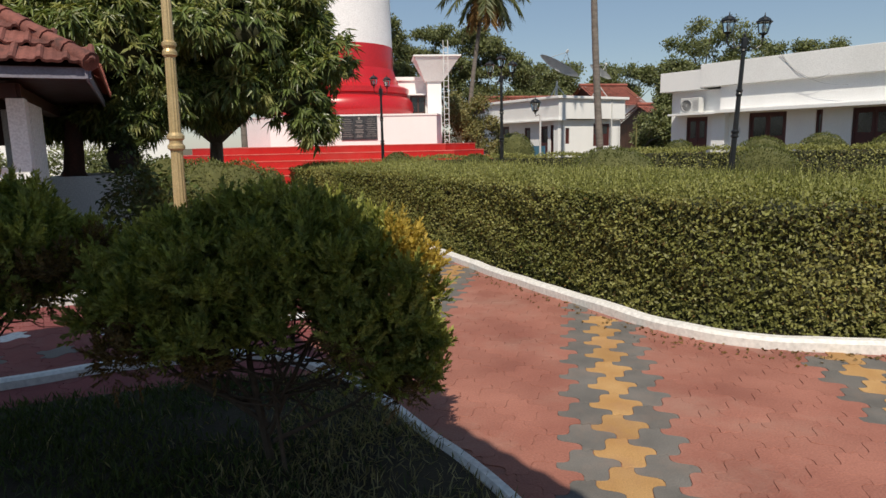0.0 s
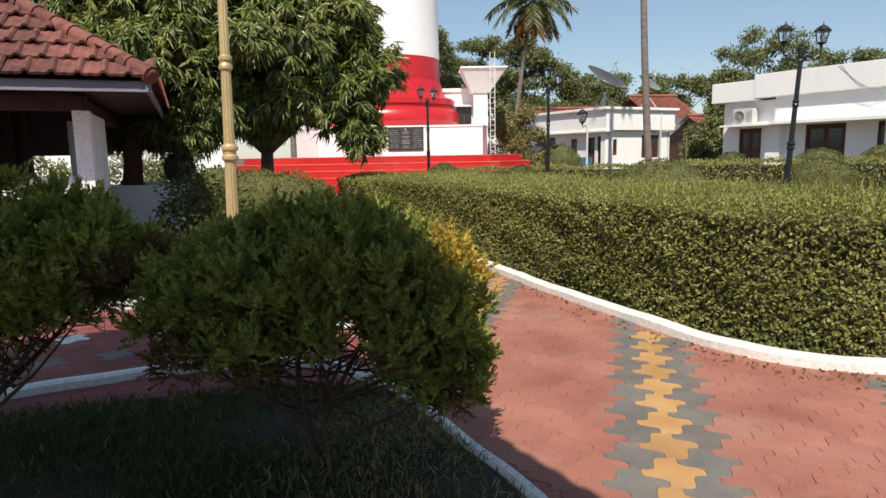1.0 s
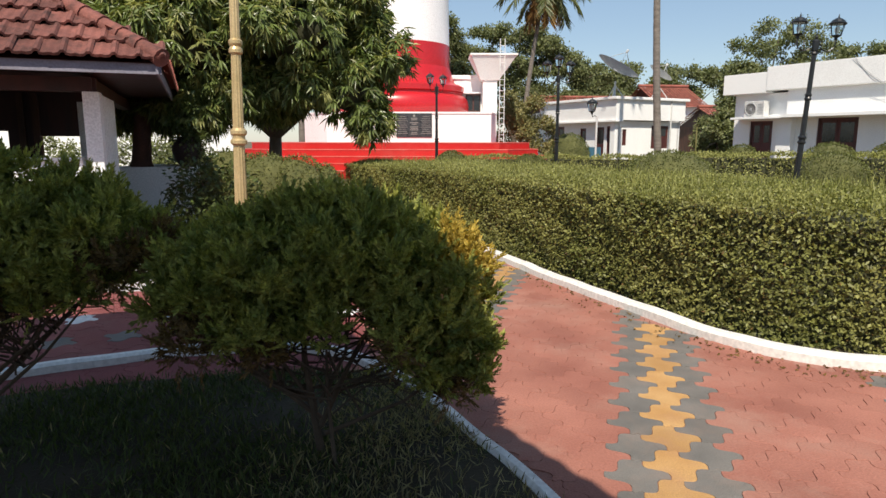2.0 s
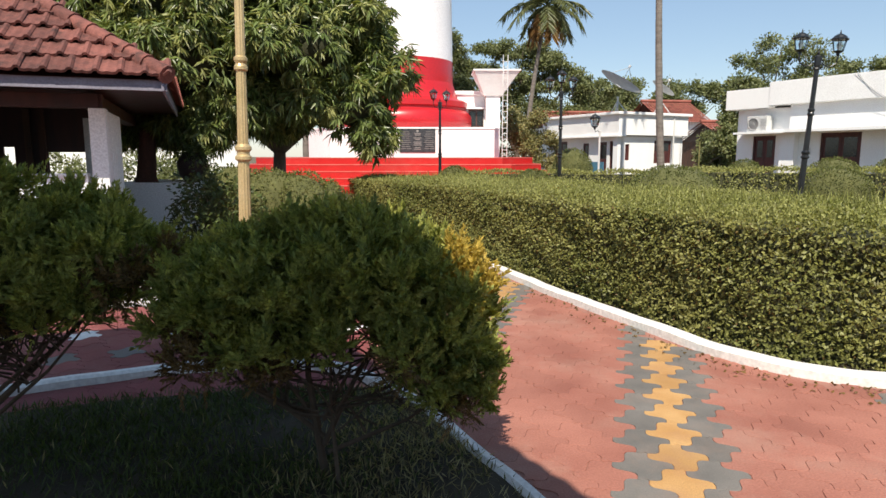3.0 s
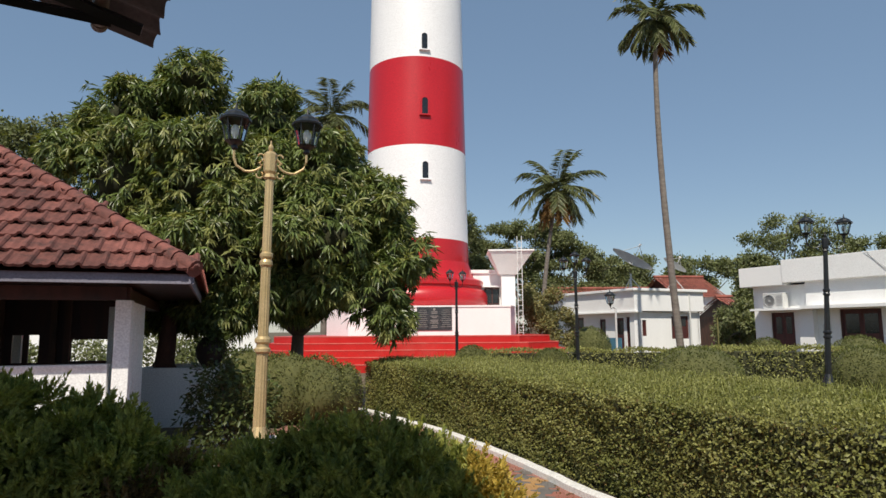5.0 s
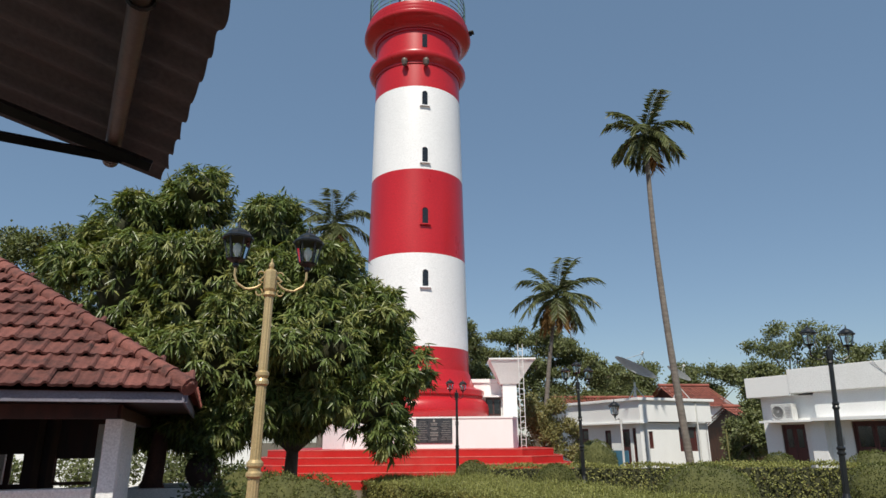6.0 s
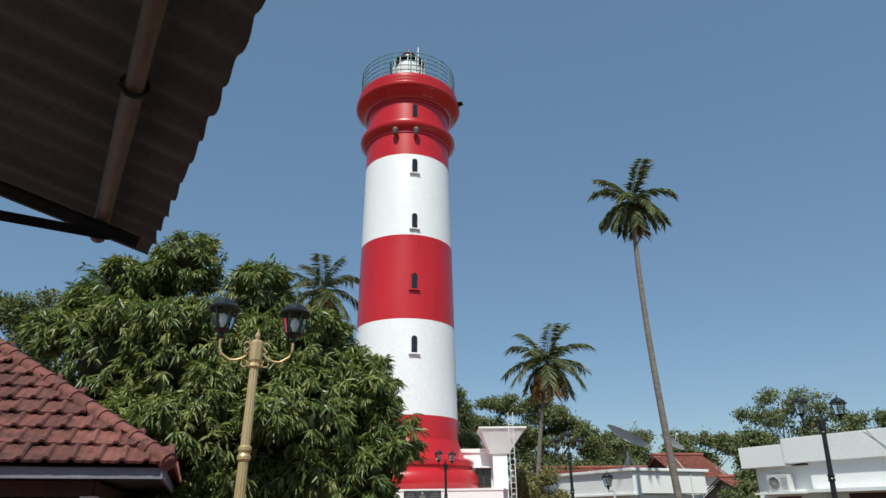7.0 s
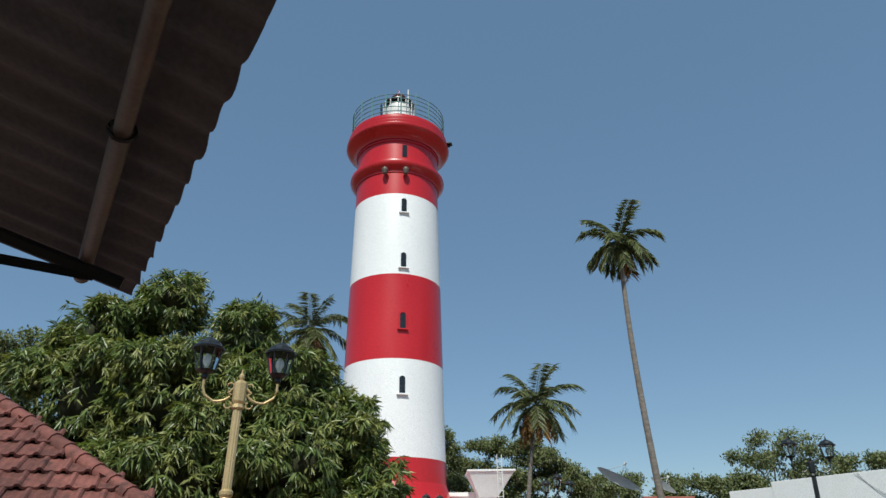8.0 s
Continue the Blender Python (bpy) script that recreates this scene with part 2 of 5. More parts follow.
def tube(points, radii, n=8, bm=None):
    """A round bar along points."""
    bm = bm or bmesh.new()
    pts = [Vector(p) for p in points]
    if isinstance(radii, (int, float)):
        radii = [radii] * len(pts)
    rings = []
    for i, p in enumerate(pts):
        d = (pts[min(i + 1, len(pts) - 1)] - pts[max(i - 1, 0)]).normalized()
        a = d.cross(Vector((0, 0, 1)) if abs(d.z) < 0.95 else Vector((1, 0, 0))).normalized()
        b = d.cross(a)
        rings.append([bm.verts.new(p + radii[i] * (a * math.cos(2 * math.pi * k / n) + b * math.sin(2 * math.pi * k / n))) for k in range(n)])
    for a, b in zip(rings, rings[1:]):
        for k in range(n):
            bm.faces.new((a[k], a[(k + 1) % n], b[(k + 1) % n], b[k]))
    bm.faces.new(rings[0])
    bm.faces.new(list(reversed(rings[-1])))
    return bm


def prism(outline, z0, z1):
    """Upright body over a plan outline."""
    bm = bmesh.new()
    lo = [bm.verts.new((x, y, z0)) for x, y in outline]
    hi = [bm.verts.new((x, y, z1)) for x, y in outline]
    n = len(outline)
    for i in range(n):
        bm.faces.new((lo[i], lo[(i + 1) % n], hi[(i + 1) % n], hi[i]))
    bm.faces.new(list(reversed(lo)))
    bm.faces.new(hi)
    bmesh.ops.recalc_face_normals(bm, faces=bm.faces)
    return bm


def loft_box(bm, lo, hi, z0, z1):
    """Frustum between two rectangles (x0, x1, y0, y1)."""
    rect = lambda r, z: [bm.verts.new(p) for p in ((r[0], r[2], z), (r[1], r[2], z), (r[1], r[3], z), (r[0], r[3], z))]
    a, b = rect(lo, z0), rect(hi, z1)
    for i in range(4):
        bm.faces.new((a[i], a[(i + 1) % 4], b[(i + 1) % 4], b[i]))
    bm.faces.new(list(reversed(a)))
    bm.faces.new(b)
    return bm


rng = np.random.default_rng(7)


def unit(a):
    return a / np.maximum(np.linalg.norm(a, axis=1, keepdims=True), 1e-9)


def leaves(name, pos, out, length, width, mat, parent=None, spread=0.6, droop=0.0, fold=0.25, label="", face=None):
    """Many small folded leaves in one mesh: roots at pos, growing along out with some spread; face turns their upper sides."""
    n = len(pos)
    d = unit(out + spread * rng.normal(size=(n, 3)) + np.array([0, 0, -droop]))
    side = unit(np.cross(d, rng.normal(size=(n, 3)) if face is None else face + 0.45 * rng.normal(size=(n, 3))))
    up = np.cross(side, d)
    ln = length * rng.uniform(0.65, 1.25, (n, 1))
    wd = width * rng.uniform(0.75, 1.2, (n, 1))
    v = np.empty((n, 4, 3))
    v[:, 0] = pos
    v[:, 1] = pos + d * ln * 0.45 + side * wd * 0.5 + up * wd * fold
    v[:, 2] = pos + d * ln - np.array([0, 0, 1.0]) * ln * droop * 0.2
    v[:, 3] = pos + d * ln * 0.45 - side * wd * 0.5 + up * wd * fold
    base = np.arange(n)[:, None] * 4
    tri = np.concatenate([base + [0, 1, 2], base + [0, 2, 3]], 1).reshape(-1)
    me = bpy.data.meshes.new(name)
    me.vertices.add(n * 4)
    me.vertices.foreach_set("co", v.reshape(-1))
    me.loops.add(n * 6)
    me.loops.foreach_set("vertex_index", tri.astype(np.int32))
    me.polygons.add(n * 2)
    me.polygons.foreach_set("loop_start", np.arange(0, n * 6, 3, dtype=np.int32))
    me.update(calc_edges=True)
    me.materials.append(mat)
    ob = new(name, me)
    if parent:
        ob.parent = parent
    if label:
        ob["label"] = label
    return ob


def lobes_points(lobes, n, inner=0.72, lump=0.18):
    """Points and outward ways in the shells of overlapping ellipsoids (cx, cy, cz, rx, ry, rz)."""
    L = np.array(lobes, float)
    w = L[:, 3] * L[:, 4] + L[:, 4] * L[:, 5] + L[:, 3] * L[:, 5]
    pick = rng.choice(len(L), n, p=w / w.sum())
    d = unit(rng.normal(size=(n, 3)))
    ph = np.sin(d @ np.array([5.1, 3.3, 2.7]) * 2 + pick * 1.7) * np.sin(d @ np.array([-2.3, 4.9, 3.1]) * 2.3 + pick)
    r = rng.uniform(inner, 1.0, (n, 1)) + lump * ph[:, None]
    c, s = L[pick, :3], L[pick, 3:]
    p = c + d * r * s
    keep = np.ones(n, bool)
    for i in range(len(L)):
        q = (p - L[i, :3]) / L[i, 3:]
        keep &= ~(((q * q).sum(1) < 0.36) & (pick != i))
    return p[keep], unit(d / s)[keep]


def blob_core(lobes, shrink=0.72):
    bm = bmesh.new()
    for cx, cy, cz, rx, ry, rz in lobes:
        bmesh.ops.create_icosphere(bm, subdivisions=3, radius=1.0, matrix=Matrix.Translation((cx, cy, cz)) @ Matrix.Diagonal((rx * shrink, ry * shrink, rz * shrink, 1)))
    for v in bm.verts:
        v.co += v.normal * 0.12 * noise.noise(v.co * 1.3)
    return bm


# ---- ground, paths, kerbs ----
def smooth_line(pts, n=12):
    """Catmull-Rom through plan points."""
    P = [Vector(p) for p in pts]
    P = [2 * P[0] - P[1]] + P + [2 * P[-1] - P[-2]]
    out = []
    for i in range(1, len(P) - 2):
        for k in range(n):
            t = k / n
            a, b, c, d = P[i - 1], P[i], P[i + 1], P[i + 2]
            out.append(0.5 * ((2 * b) + (c - a) * t + (2 * a - 5 * b + 4 * c - d) * t * t + (3 * b - a - 3 * c + d) * t ** 3))
    out.append(P[-2])
    return [(p.x, p.y) for p in out]


def offset_line(line, d):
    out = []
    for i, p in enumerate(line):
        a, b = Vector(line[max(i - 1, 0)]), Vector(line[min(i + 1, len(line) - 1)])
        t = (b - a).normalized()
        out.append((p[0] - t.y * d, p[1] + t.x * d))
    return out


def sweep(name, line, width, z0, z1, mat, label, kind="structure", category="kerb", bevel=0.02, lump=0.0):
    """A kerb along a plan line, its inner side on the line."""
    bm = bmesh.new()
    a, b = line, offset_line(line, width)
    rows = []
    for i, (p, q) in enumerate(zip(a, b)):
        p, q = Vector(p), Vector(q)
        h = z1 + lump * noise.noise(Vector((p.x * 3, p.y * 3, 0)))
        t = (q - p).normalized()
        prof = [(*p, z0), (*p, h - bevel), (*(p + t * bevel), h), (*(q - t * bevel), h), (*q, h - bevel), (*q, z0)]
        rows.append([bm.verts.new(v) for v in prof])
    for r, s in zip(rows, rows[1:]):
        for k in range(5):
            bm.faces.new((r[k], r[k + 1], s[k + 1], s[k]))
    bm.faces.new(rows[0])
    bm.faces.new(list(reversed(rows[-1])))
    bmesh.ops.recalc_face_normals(bm, faces=bm.faces)
    return tagged(part(name, bm, mat), label, category, "", kind)


def flat(name, outline, z, mat, label, category):
    bm = bmesh.new()
    bm.faces.new([bm.verts.new((x, y, z)) for x, y in outline])
    bmesh.ops.recalc_face_normals(bm, faces=bm.faces)
    if bm.faces[:][0].normal.z < 0:
        bmesh.ops.reverse_faces(bm, faces=bm.faces)
    return tagged(part(name, bm, mat), label, category, "", "structure")


bm = bmesh.new()
bmesh.ops.create_grid(bm, x_segments=2, y_segments=2, size=1500)
ground = tagged(part("ground", bm, M["earth"]), "dry earth garden ground with leaf litter", "ground", "", "structure")
ground.location.z = -0.06

HEDGE_KERB = smooth_line([(-2.9, 15.2), (-2.3, 14.3), (-1.75, 13.5), (-1.05, 12.3), (-0.35, 11.1), (0.26, 9.7), (0.80, 8.3), (1.17, 7.15), (1.47, 6.35), (1.84, 5.43), (2.07, 4.86), (2.33, 4.43), (2.70, 4.13), (3.1, 3.98), (3.8, 3.76), (4.8, 3.48), (6.5, 3.2), (9.0, 3.0)])
sweep("kerb_hedge", list(reversed(HEDGE_KERB)), -0.12, -0.05, 0.085, M["kerb"], "whitewashed concrete kerb along the hedge", bevel=0.025, lump=0.01)
BED = smooth_line([(0.95, 0.9), (0.72, 1.75), (0.40, 2.62), (0.21, 3.0), (-0.02, 3.5), (-0.34, 4.02), (-0.75, 4.42), (-1.25, 4.55), (-1.95, 4.42), (-2.35, 4.25), (-2.8, 4.03), (-3.6, 3.5), (-4.6, 2.8)])
sweep("kerb_bed", BED, 0.08, -0.05, 0.07, M["kerb"], "whitewashed concrete kerb round the shaded lawn bed", bevel=0.02, lump=0.008)
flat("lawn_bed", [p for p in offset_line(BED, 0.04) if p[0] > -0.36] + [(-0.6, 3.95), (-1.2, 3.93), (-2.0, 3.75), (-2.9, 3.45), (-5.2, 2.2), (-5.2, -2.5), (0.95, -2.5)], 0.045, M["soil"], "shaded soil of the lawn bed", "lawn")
flat("path", [(9, 2.95), (9, -3), (-9, -3), (-9, 9.0), (-3.2, 9.0), (-3.2, 14.4)] + HEDGE_KERB[:-1], -0.006, M["joint"], "sandy joints of the red paver path", "path")
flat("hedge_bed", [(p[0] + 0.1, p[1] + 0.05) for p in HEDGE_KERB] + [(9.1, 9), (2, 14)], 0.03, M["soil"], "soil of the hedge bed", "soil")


# ---- lighthouse ----
AX, AY = -2.02, 36.0


def lighthouse():
    t = thing("lighthouse", pose(AX, AY, 0), "tall round lighthouse painted in red and white bands", "lighthouse")
    rad = lambda z: 2.92 - (z - 4.6) * 0.0165
    part("base_moulding", lathe([(3.3, 2.9), (3.75, 2.92), (3.92, 3.1), (3.96, 3.4), (3.9, 3.7), (3.72, 3.92), (3.62, 3.95), (3.62, 4.05), (3.72, 4.12), (3.72, 4.38), (3.55, 4.48), (3.34, 4.5), (3.2, 4.62), (3.08, 4.95), (rad(5.4), 5.4)], 96), M["tower_red"], t, "glossy red base moulding", True)
    for nm, z0, z1, mt in (("red_band", 5.39, 6.55, "tower_red"), ("white_band", 6.55, 11.6, "tower_white"), ("red_band", 11.6, 16.55, "tower_red"), ("white_band", 16.55, 21.85, "tower_white")):
        zs = np.linspace(z0, z1, 7)
        part(nm, lathe([(rad(z), z) for z in zs], 96, False), M[mt], t, "", True)
    r = rad(22.7)
    dz = -0.55
    part("ring_moulding", lathe([(r, 21.85), (r, 23.9 + dz), (r + 0.06, 23.92 + dz), (r + 0.06, 24.05 + dz), (r + 0.26, 24.2 + dz), (r + 0.38, 24.36 + dz), (r + 0.42, 24.5 + dz), (r + 0.40, 24.62 + dz), (r + 0.28, 24.7 + dz), (r + 0.28, 24.78 + dz), (r + 0.08, 24.86 + dz), (r, 24.88 + dz), (r, 25.66)], 96, False), M["tower_red"], t, "", True)
    part("gallery_moulding", lathe([(r + d, z) for d, z in ((0, 25.65), (0.07, 25.66), (0.07, 25.74), (0.02, 25.76), (0.02, 25.82), (0.1, 25.84), (0.13, 25.96), (0.28, 26.12), (0.54, 26.25), (0.72, 26.36), (0.79, 26.48), (0.78, 26.62), (0.69, 26.66), (0.71, 26.7), (0.71, 26.92), (0.63, 26.95), (0.65, 26.99), (0.65, 27.14), (0.56, 27.17), (0.56, 27.36), (0.5 - r, 27.38))], 96, False), M["tower_red"], t, "", True)
    # windows up the shaft, with frame and sill
    wa = math.asin(0.62 / 2.9)
    for z in (10.15, 13.7, 17.38, 21.0):
        rr = rad(z)
        w = new("window")
        w.parent = t
        w.matrix_basis = pose(rr * math.sin(wa), -rr * math.cos(wa), z, 0, 0, math.degrees(wa))
        red = 12 < z < 16
        mt = M["tower_red"] if red else M["tower_white"]
        arch = [(-0.16, -0.42), (0.16, -0.42), (0.16, 0.34)] + [(0.16 * math.cos(a), 0.34 + 0.16 * math.sin(a)) for a in np.linspace(0.3, math.pi - 0.3, 6)] + [(-0.16, 0.34)]
        bm = bmesh.new()
        ring_o = [bm.verts.new((x * 1.5, -0.06, y * 1.1 + 0.02)) for x, y in arch]
        ring_i = [bm.verts.new((x, -0.06, y)) for x, y in arch]
        ring_d = [bm.verts.new((x, 0.16, y)) for x, y in arch]
        ring_b = [bm.verts.new((x * 1.5, 0.2, y * 1.1 + 0.02)) for x, y in arch]
        n = len(arch)
        for i in range(n):
            j = (i + 1) % n
            bm.faces.new((ring_o[i], ring_o[j], ring_i[j], ring_i[i]))
            bm.faces.new((ring_i[i], ring_i[j], ring_d[j], ring_d[i]))
            bm.faces.new((ring_b[i], ring_b[j], ring_o[j], ring_o[i]))
        part("frame", bm, mt, w)
        bm = bmesh.new()
        bm.faces.new([bm.verts.new((x, -0.035, y)) for x, y in arch])
        part("pane", bm, M["dark_glass"], w)
        part("sill", box(-0.3, 0.3, -0.16, 0.05, -0.52, -0.46, 0.01), mt, w)
    w = new("upper_window")
    w.parent = t
    w.matrix_basis = pose(r * math.sin(wa), -r * math.cos(wa), 25.0, 0, 0, math.degrees(wa))
    part("pane", box(-0.15, 0.15, -0.02, 0.1, -0.5, 0.4), M["dark_glass"], w)
    for k in (-0.28, 0.3):
        rot = Matrix.Rotation(k * 0.75, 4, "Z")
        bm = lathe([(0.02, -0.25), (0.14, -0.2), (0.2, 0.05), (0.16, 0.2)], 16)
        p = part("flood_lamp", bm, M["pipe"], t, "grey flood lamp")
        p.matrix_basis = rot @ pose(0, -r - 0.32, 23.3)
    bm = bmesh.new()
    add_box(bm, -0.2, 0.2, -0.22, 0.15, -0.03, 0.03)
    add_box(bm, -0.04, 0.04, -0.1, 0.25, -0.22, 0.0)
    p = part("bracket", bm, M["black_iron"], t)
    p.matrix_basis = Matrix.Rotation(1.35, 4, "Z") @ pose(0, -r - 0.85, 26.7)
    # gallery rail
    rail = new("gallery_rail")
    rail.parent = t
    rail.matrix_basis = pose(0, 0, -0.93)
    rr = r + 0.46
    posts = 20
    for i in range(posts):
        a = 2 * math.pi * i / posts + 0.1
        part("post", tube([(rr * math.cos(a), rr * math.sin(a), 28.28), (rr * math.cos(a), rr * math.sin(a), 29.95 + (0.25 if i % 4 == 0 else 0))], 0.04, 6), M["teal_iron"], rail)
    for z in (28.6, 28.95, 29.3, 29.62, 29.93):
        part("bar", tube([(rr * math.cos(a), rr * math.sin(a), z) for a in np.linspace(0, 2 * math.pi, 65)], 0.028, 6), M["teal_iron"], rail)
    part("mast", tube([(0.75, -rr + 0.15, 27.36), (0.75, -rr + 0.15, 29.45)], 0.045, 8), M["frost"], t)
    lan = new("lantern")
    lan.parent = t
    lan.matrix_basis = pose(0, 0, 0.05)
    part("lantern_base", lathe([(1.05, 27.3), (1.05, 28.9), (1.12, 28.95), (1.12, 29.02)], 32), M["tower_white"], lan)
    part("lens", lathe([(0.5, 29.0), (0.82, 29.2), (0.92, 29.7), (0.82, 30.2), (0.5, 30.4)], 24), M["frost"], lan, "glass lamp lens", True)
    for i in range(12):
        a = 2 * math.pi * i / 12
        part("glazing_bar", tube([(1.05 * math.cos(a), 1.05 * math.sin(a), 29.0), (1.05 * math.cos(a), 1.05 * math.sin(a), 30.4)], 0.035, 6), M["frost"], lan)
    part("roof", lathe([(1.06, 30.36), (1.05, 30.44), (0.85, 30.56), (0.5, 30.64)], 32), M["black_iron"], lan, "dark lantern roof", True)
    part("ventilator", lathe([(0.4, 30.62), (0.4, 31.0), (0.5, 31.06), (0.3, 31.2), (0.06, 31.28), (0.02, 31.75)], 24), M["tower_red"], lan, "red ventilator cap", True)
    for sx in (-1, 1):
        part("side_shutter", lathe([(0.02, 0.0), (0.5, 0.02), (0.56, 0.06), (0.5, 0.1)], 24), M["black_iron"], lan, "dark round shutter").matrix_basis = pose(sx * 1.12, -0.25, 29.75, 0, 90 * sx, 0)
    return t


def platform():
    t = thing("stepped_platform", pose(AX, AY, 0), "red painted stepped platform round the lighthouse", "platform")
    for i in range(5):
        h, z0, z1 = 6.6 + 0.36 * i, 1.5 - 0.3 * (i + 1), 1.5 - 0.3 * i
        if i == 4:
            z0 = -0.06
        c = 1.6
        sq = [(-h + c, -h), (h - c, -h), (h, -h + c), (h, h - c), (h - c, h), (-h + c, h), (-h, h - c), (-h, -h + c)]
        st = part("step", prism(sq, z0, z1), M["step_red"], t)
        e = 0.012
        sq2 = [(x * (1 + e / h), y * (1 + e / h)) for x, y in sq]
        part("nosing", prism(sq2, z1 - 0.035, z1 - 0.002), M["step_edge"], st, "worn pale step edge")
    return t


def plinth():
    t = thing("plinth", pose(0, 0, 0), "white rendered plinth block under the lighthouse", "plinth")
    out = [(-5.15, 31.6), (2.8, 31.6), (3.2, 33.5), (3.2, 40.0), (-6.6, 40.0), (-6.6, 33.6)]
    part("block", prism(out, 1.5, 2.93), M["white"], t)
    part("coping", prism([(x * 1.006 + 0.012, y - (0.04 if y < 32 else -0.03)) for x, y in out], 2.86, 2.95), M["white"], t)
    p = thing("stone_plaque", pose(-0.93, 31.57, 2.31), "dark granite inscription tablet with pale lettering", "plaque")
    part("slab", box(-0.86, 0.86, -0.02, 0.03, -0.57, 0.57, 0.008), M["granite"], p)
    part("centre_panel", box(-0.28, 0.28, -0.03, 0.0, -0.55, 0.55, 0.005), M["granite"], p)
    part("emblem", lathe([(0.02, -0.0), (0.06, 0.0), (0.06, 0.01), (0.02, 0.012)], 12), M["letter"], p).matrix_basis = pose(0, -0.032, 0.45, 90)
    for i, (w, z) in enumerate([(0.16, 0.33), (0.14, 0.26), (0.2, 0.12), (0.12, 0.05), (0.2, -0.08), (0.17, -0.15), (0.2, -0.22), (0.13, -0.34), (0.16, -0.42)]):
        part("line_of_lettering", box(-w, w, -0.036, -0.028, z - 0.016, z + 0.016), M["letter"], p)
    for sx in (-0.57, 0.57):
        for k in range(9):
            w = 0.16 + 0.05 * ((k * 7) % 3)
            part("line_of_lettering", box(sx - w, sx + w, -0.026, -0.018, 0.4 - 0.1 * k, 0.418 - 0.1 * k), M["letter"], p)
    return t


def tank_house():
    t = thing("stair_house", pose(0, 0, 0), "white flat-roofed annexe with a window behind the plinth", "building")
    part("wall", box(-0.5, 3.0, 35.6, 40, 0, 4.85), M["white"], t)
    part("parapet", box(-0.6, 3.02, 35.5, 40.1, 4.85, 5.05, 0.02), M["white"], t)
    w = new("window")
    w.parent = t
    part("window_frame", box(1.75, 2.55, 35.52, 35.62, 3.1, 4.05), M["dark_wood"], w)
    for x in (1.82, 2.2):
        part("pane", box(x, x + 0.3, 35.5, 35.55, 3.2, 3.97), M["dark_glass"], w)
    part("sunshade", box(1.6, 2.58, 35.2, 35.6, 4.08, 4.15), M["white"], t)
    k = thing("water_tank", pose(0, 0, 0), "white flared concrete water tank on a square column", "water tank")
    part("column", box(2.62, 3.36, 34.7, 35.4, 0, 4.75, 0.01), M["white"], k)
    part("flared_tank", loft_box(bmesh.new(), (2.5, 3.45, 34.6, 35.5), (1.95, 4.3, 34.0, 36.1), 4.72, 5.92), M["white"], k)
    part("rim", box(1.9, 4.35, 33.95, 36.15, 5.92, 6.0), M["white"], k)
    ld = thing("steel_ladder", pose(0, 0, 0), "thin white steel ladder up to the tank", "ladder")
    for x in (3.42, 3.66):
        part("stringer", tube([(x, 33.9, 1.5), (x, 33.9, 6.7)], 0.02, 6), M["frost"], ld)
    for i in range(18):
        part("rung", tube([(3.42, 33.9, 1.6 + 0.28 * i), (3.66, 33.9, 1.6 + 0.28 * i)], 0.014, 5), M["frost"], ld)


lighthouse()
platform()
plinth()
tank_house()


# ---- houses ----
def window_unit(parent, x0, x1, z0, z1, y=0.0, leaves_n=2, name="window"):
    w = new(name)
    w.parent = parent
    w.matrix_basis = pose(x0, y, z0)
    W, H = x1 - x0, z1 - z0
    bm = bmesh.new()
    for a in ((0, W, 0, 0.07), (0, W, H - 0.07, H), (0, 0.07, 0.07, H - 0.07), (W - 0.07, W, 0.07, H - 0.07)):
        add_box(bm, a[0], a[1], -0.03, 0.09, a[2], a[3])
    part("window_frame", bm, M["maroon_wood"], w)
    lw = (W - 0.14) / leaves_n
    for i in range(leaves_n):
        a = 0.07 + i * lw
        part("shutter", box(a + 0.006, a + lw - 0.006, 0.0, 0.04, 0.07, H - 0.07), M["maroon_wood"], w)
        part("pane", box(a + 0.09, a + lw - 0.09, -0.006, 0.02, 0.55 * H, H - 0.17), M["dark_glass"], w)
    return w


def wall_with_holes(x0, x1, z0, z1, holes, thick=0.22):
    """Wall along x with openings (x0, x1, z0, z1) left through it."""
    xs = sorted({x0, x1, *[h[0] for h in holes], *[h[1] for h in holes]})
    zs = sorted({z0, z1, *[h[2] for h in holes], *[h[3] for h in holes]})
    bm = bmesh.new()
    for a, b in zip(xs, xs[1:]):
        for c, d in zip(zs, zs[1:]):
            mx, mz = (a + b) / 2, (c + d) / 2
            if not any(h[0] < mx < h[1] and h[2] < mz < h[3] for h in holes):
                add_box(bm, a, b, 0, thick, c, d)
    bmesh.ops.remove_doubles(bm, verts=bm.verts, dist=1e-5)
    return bm


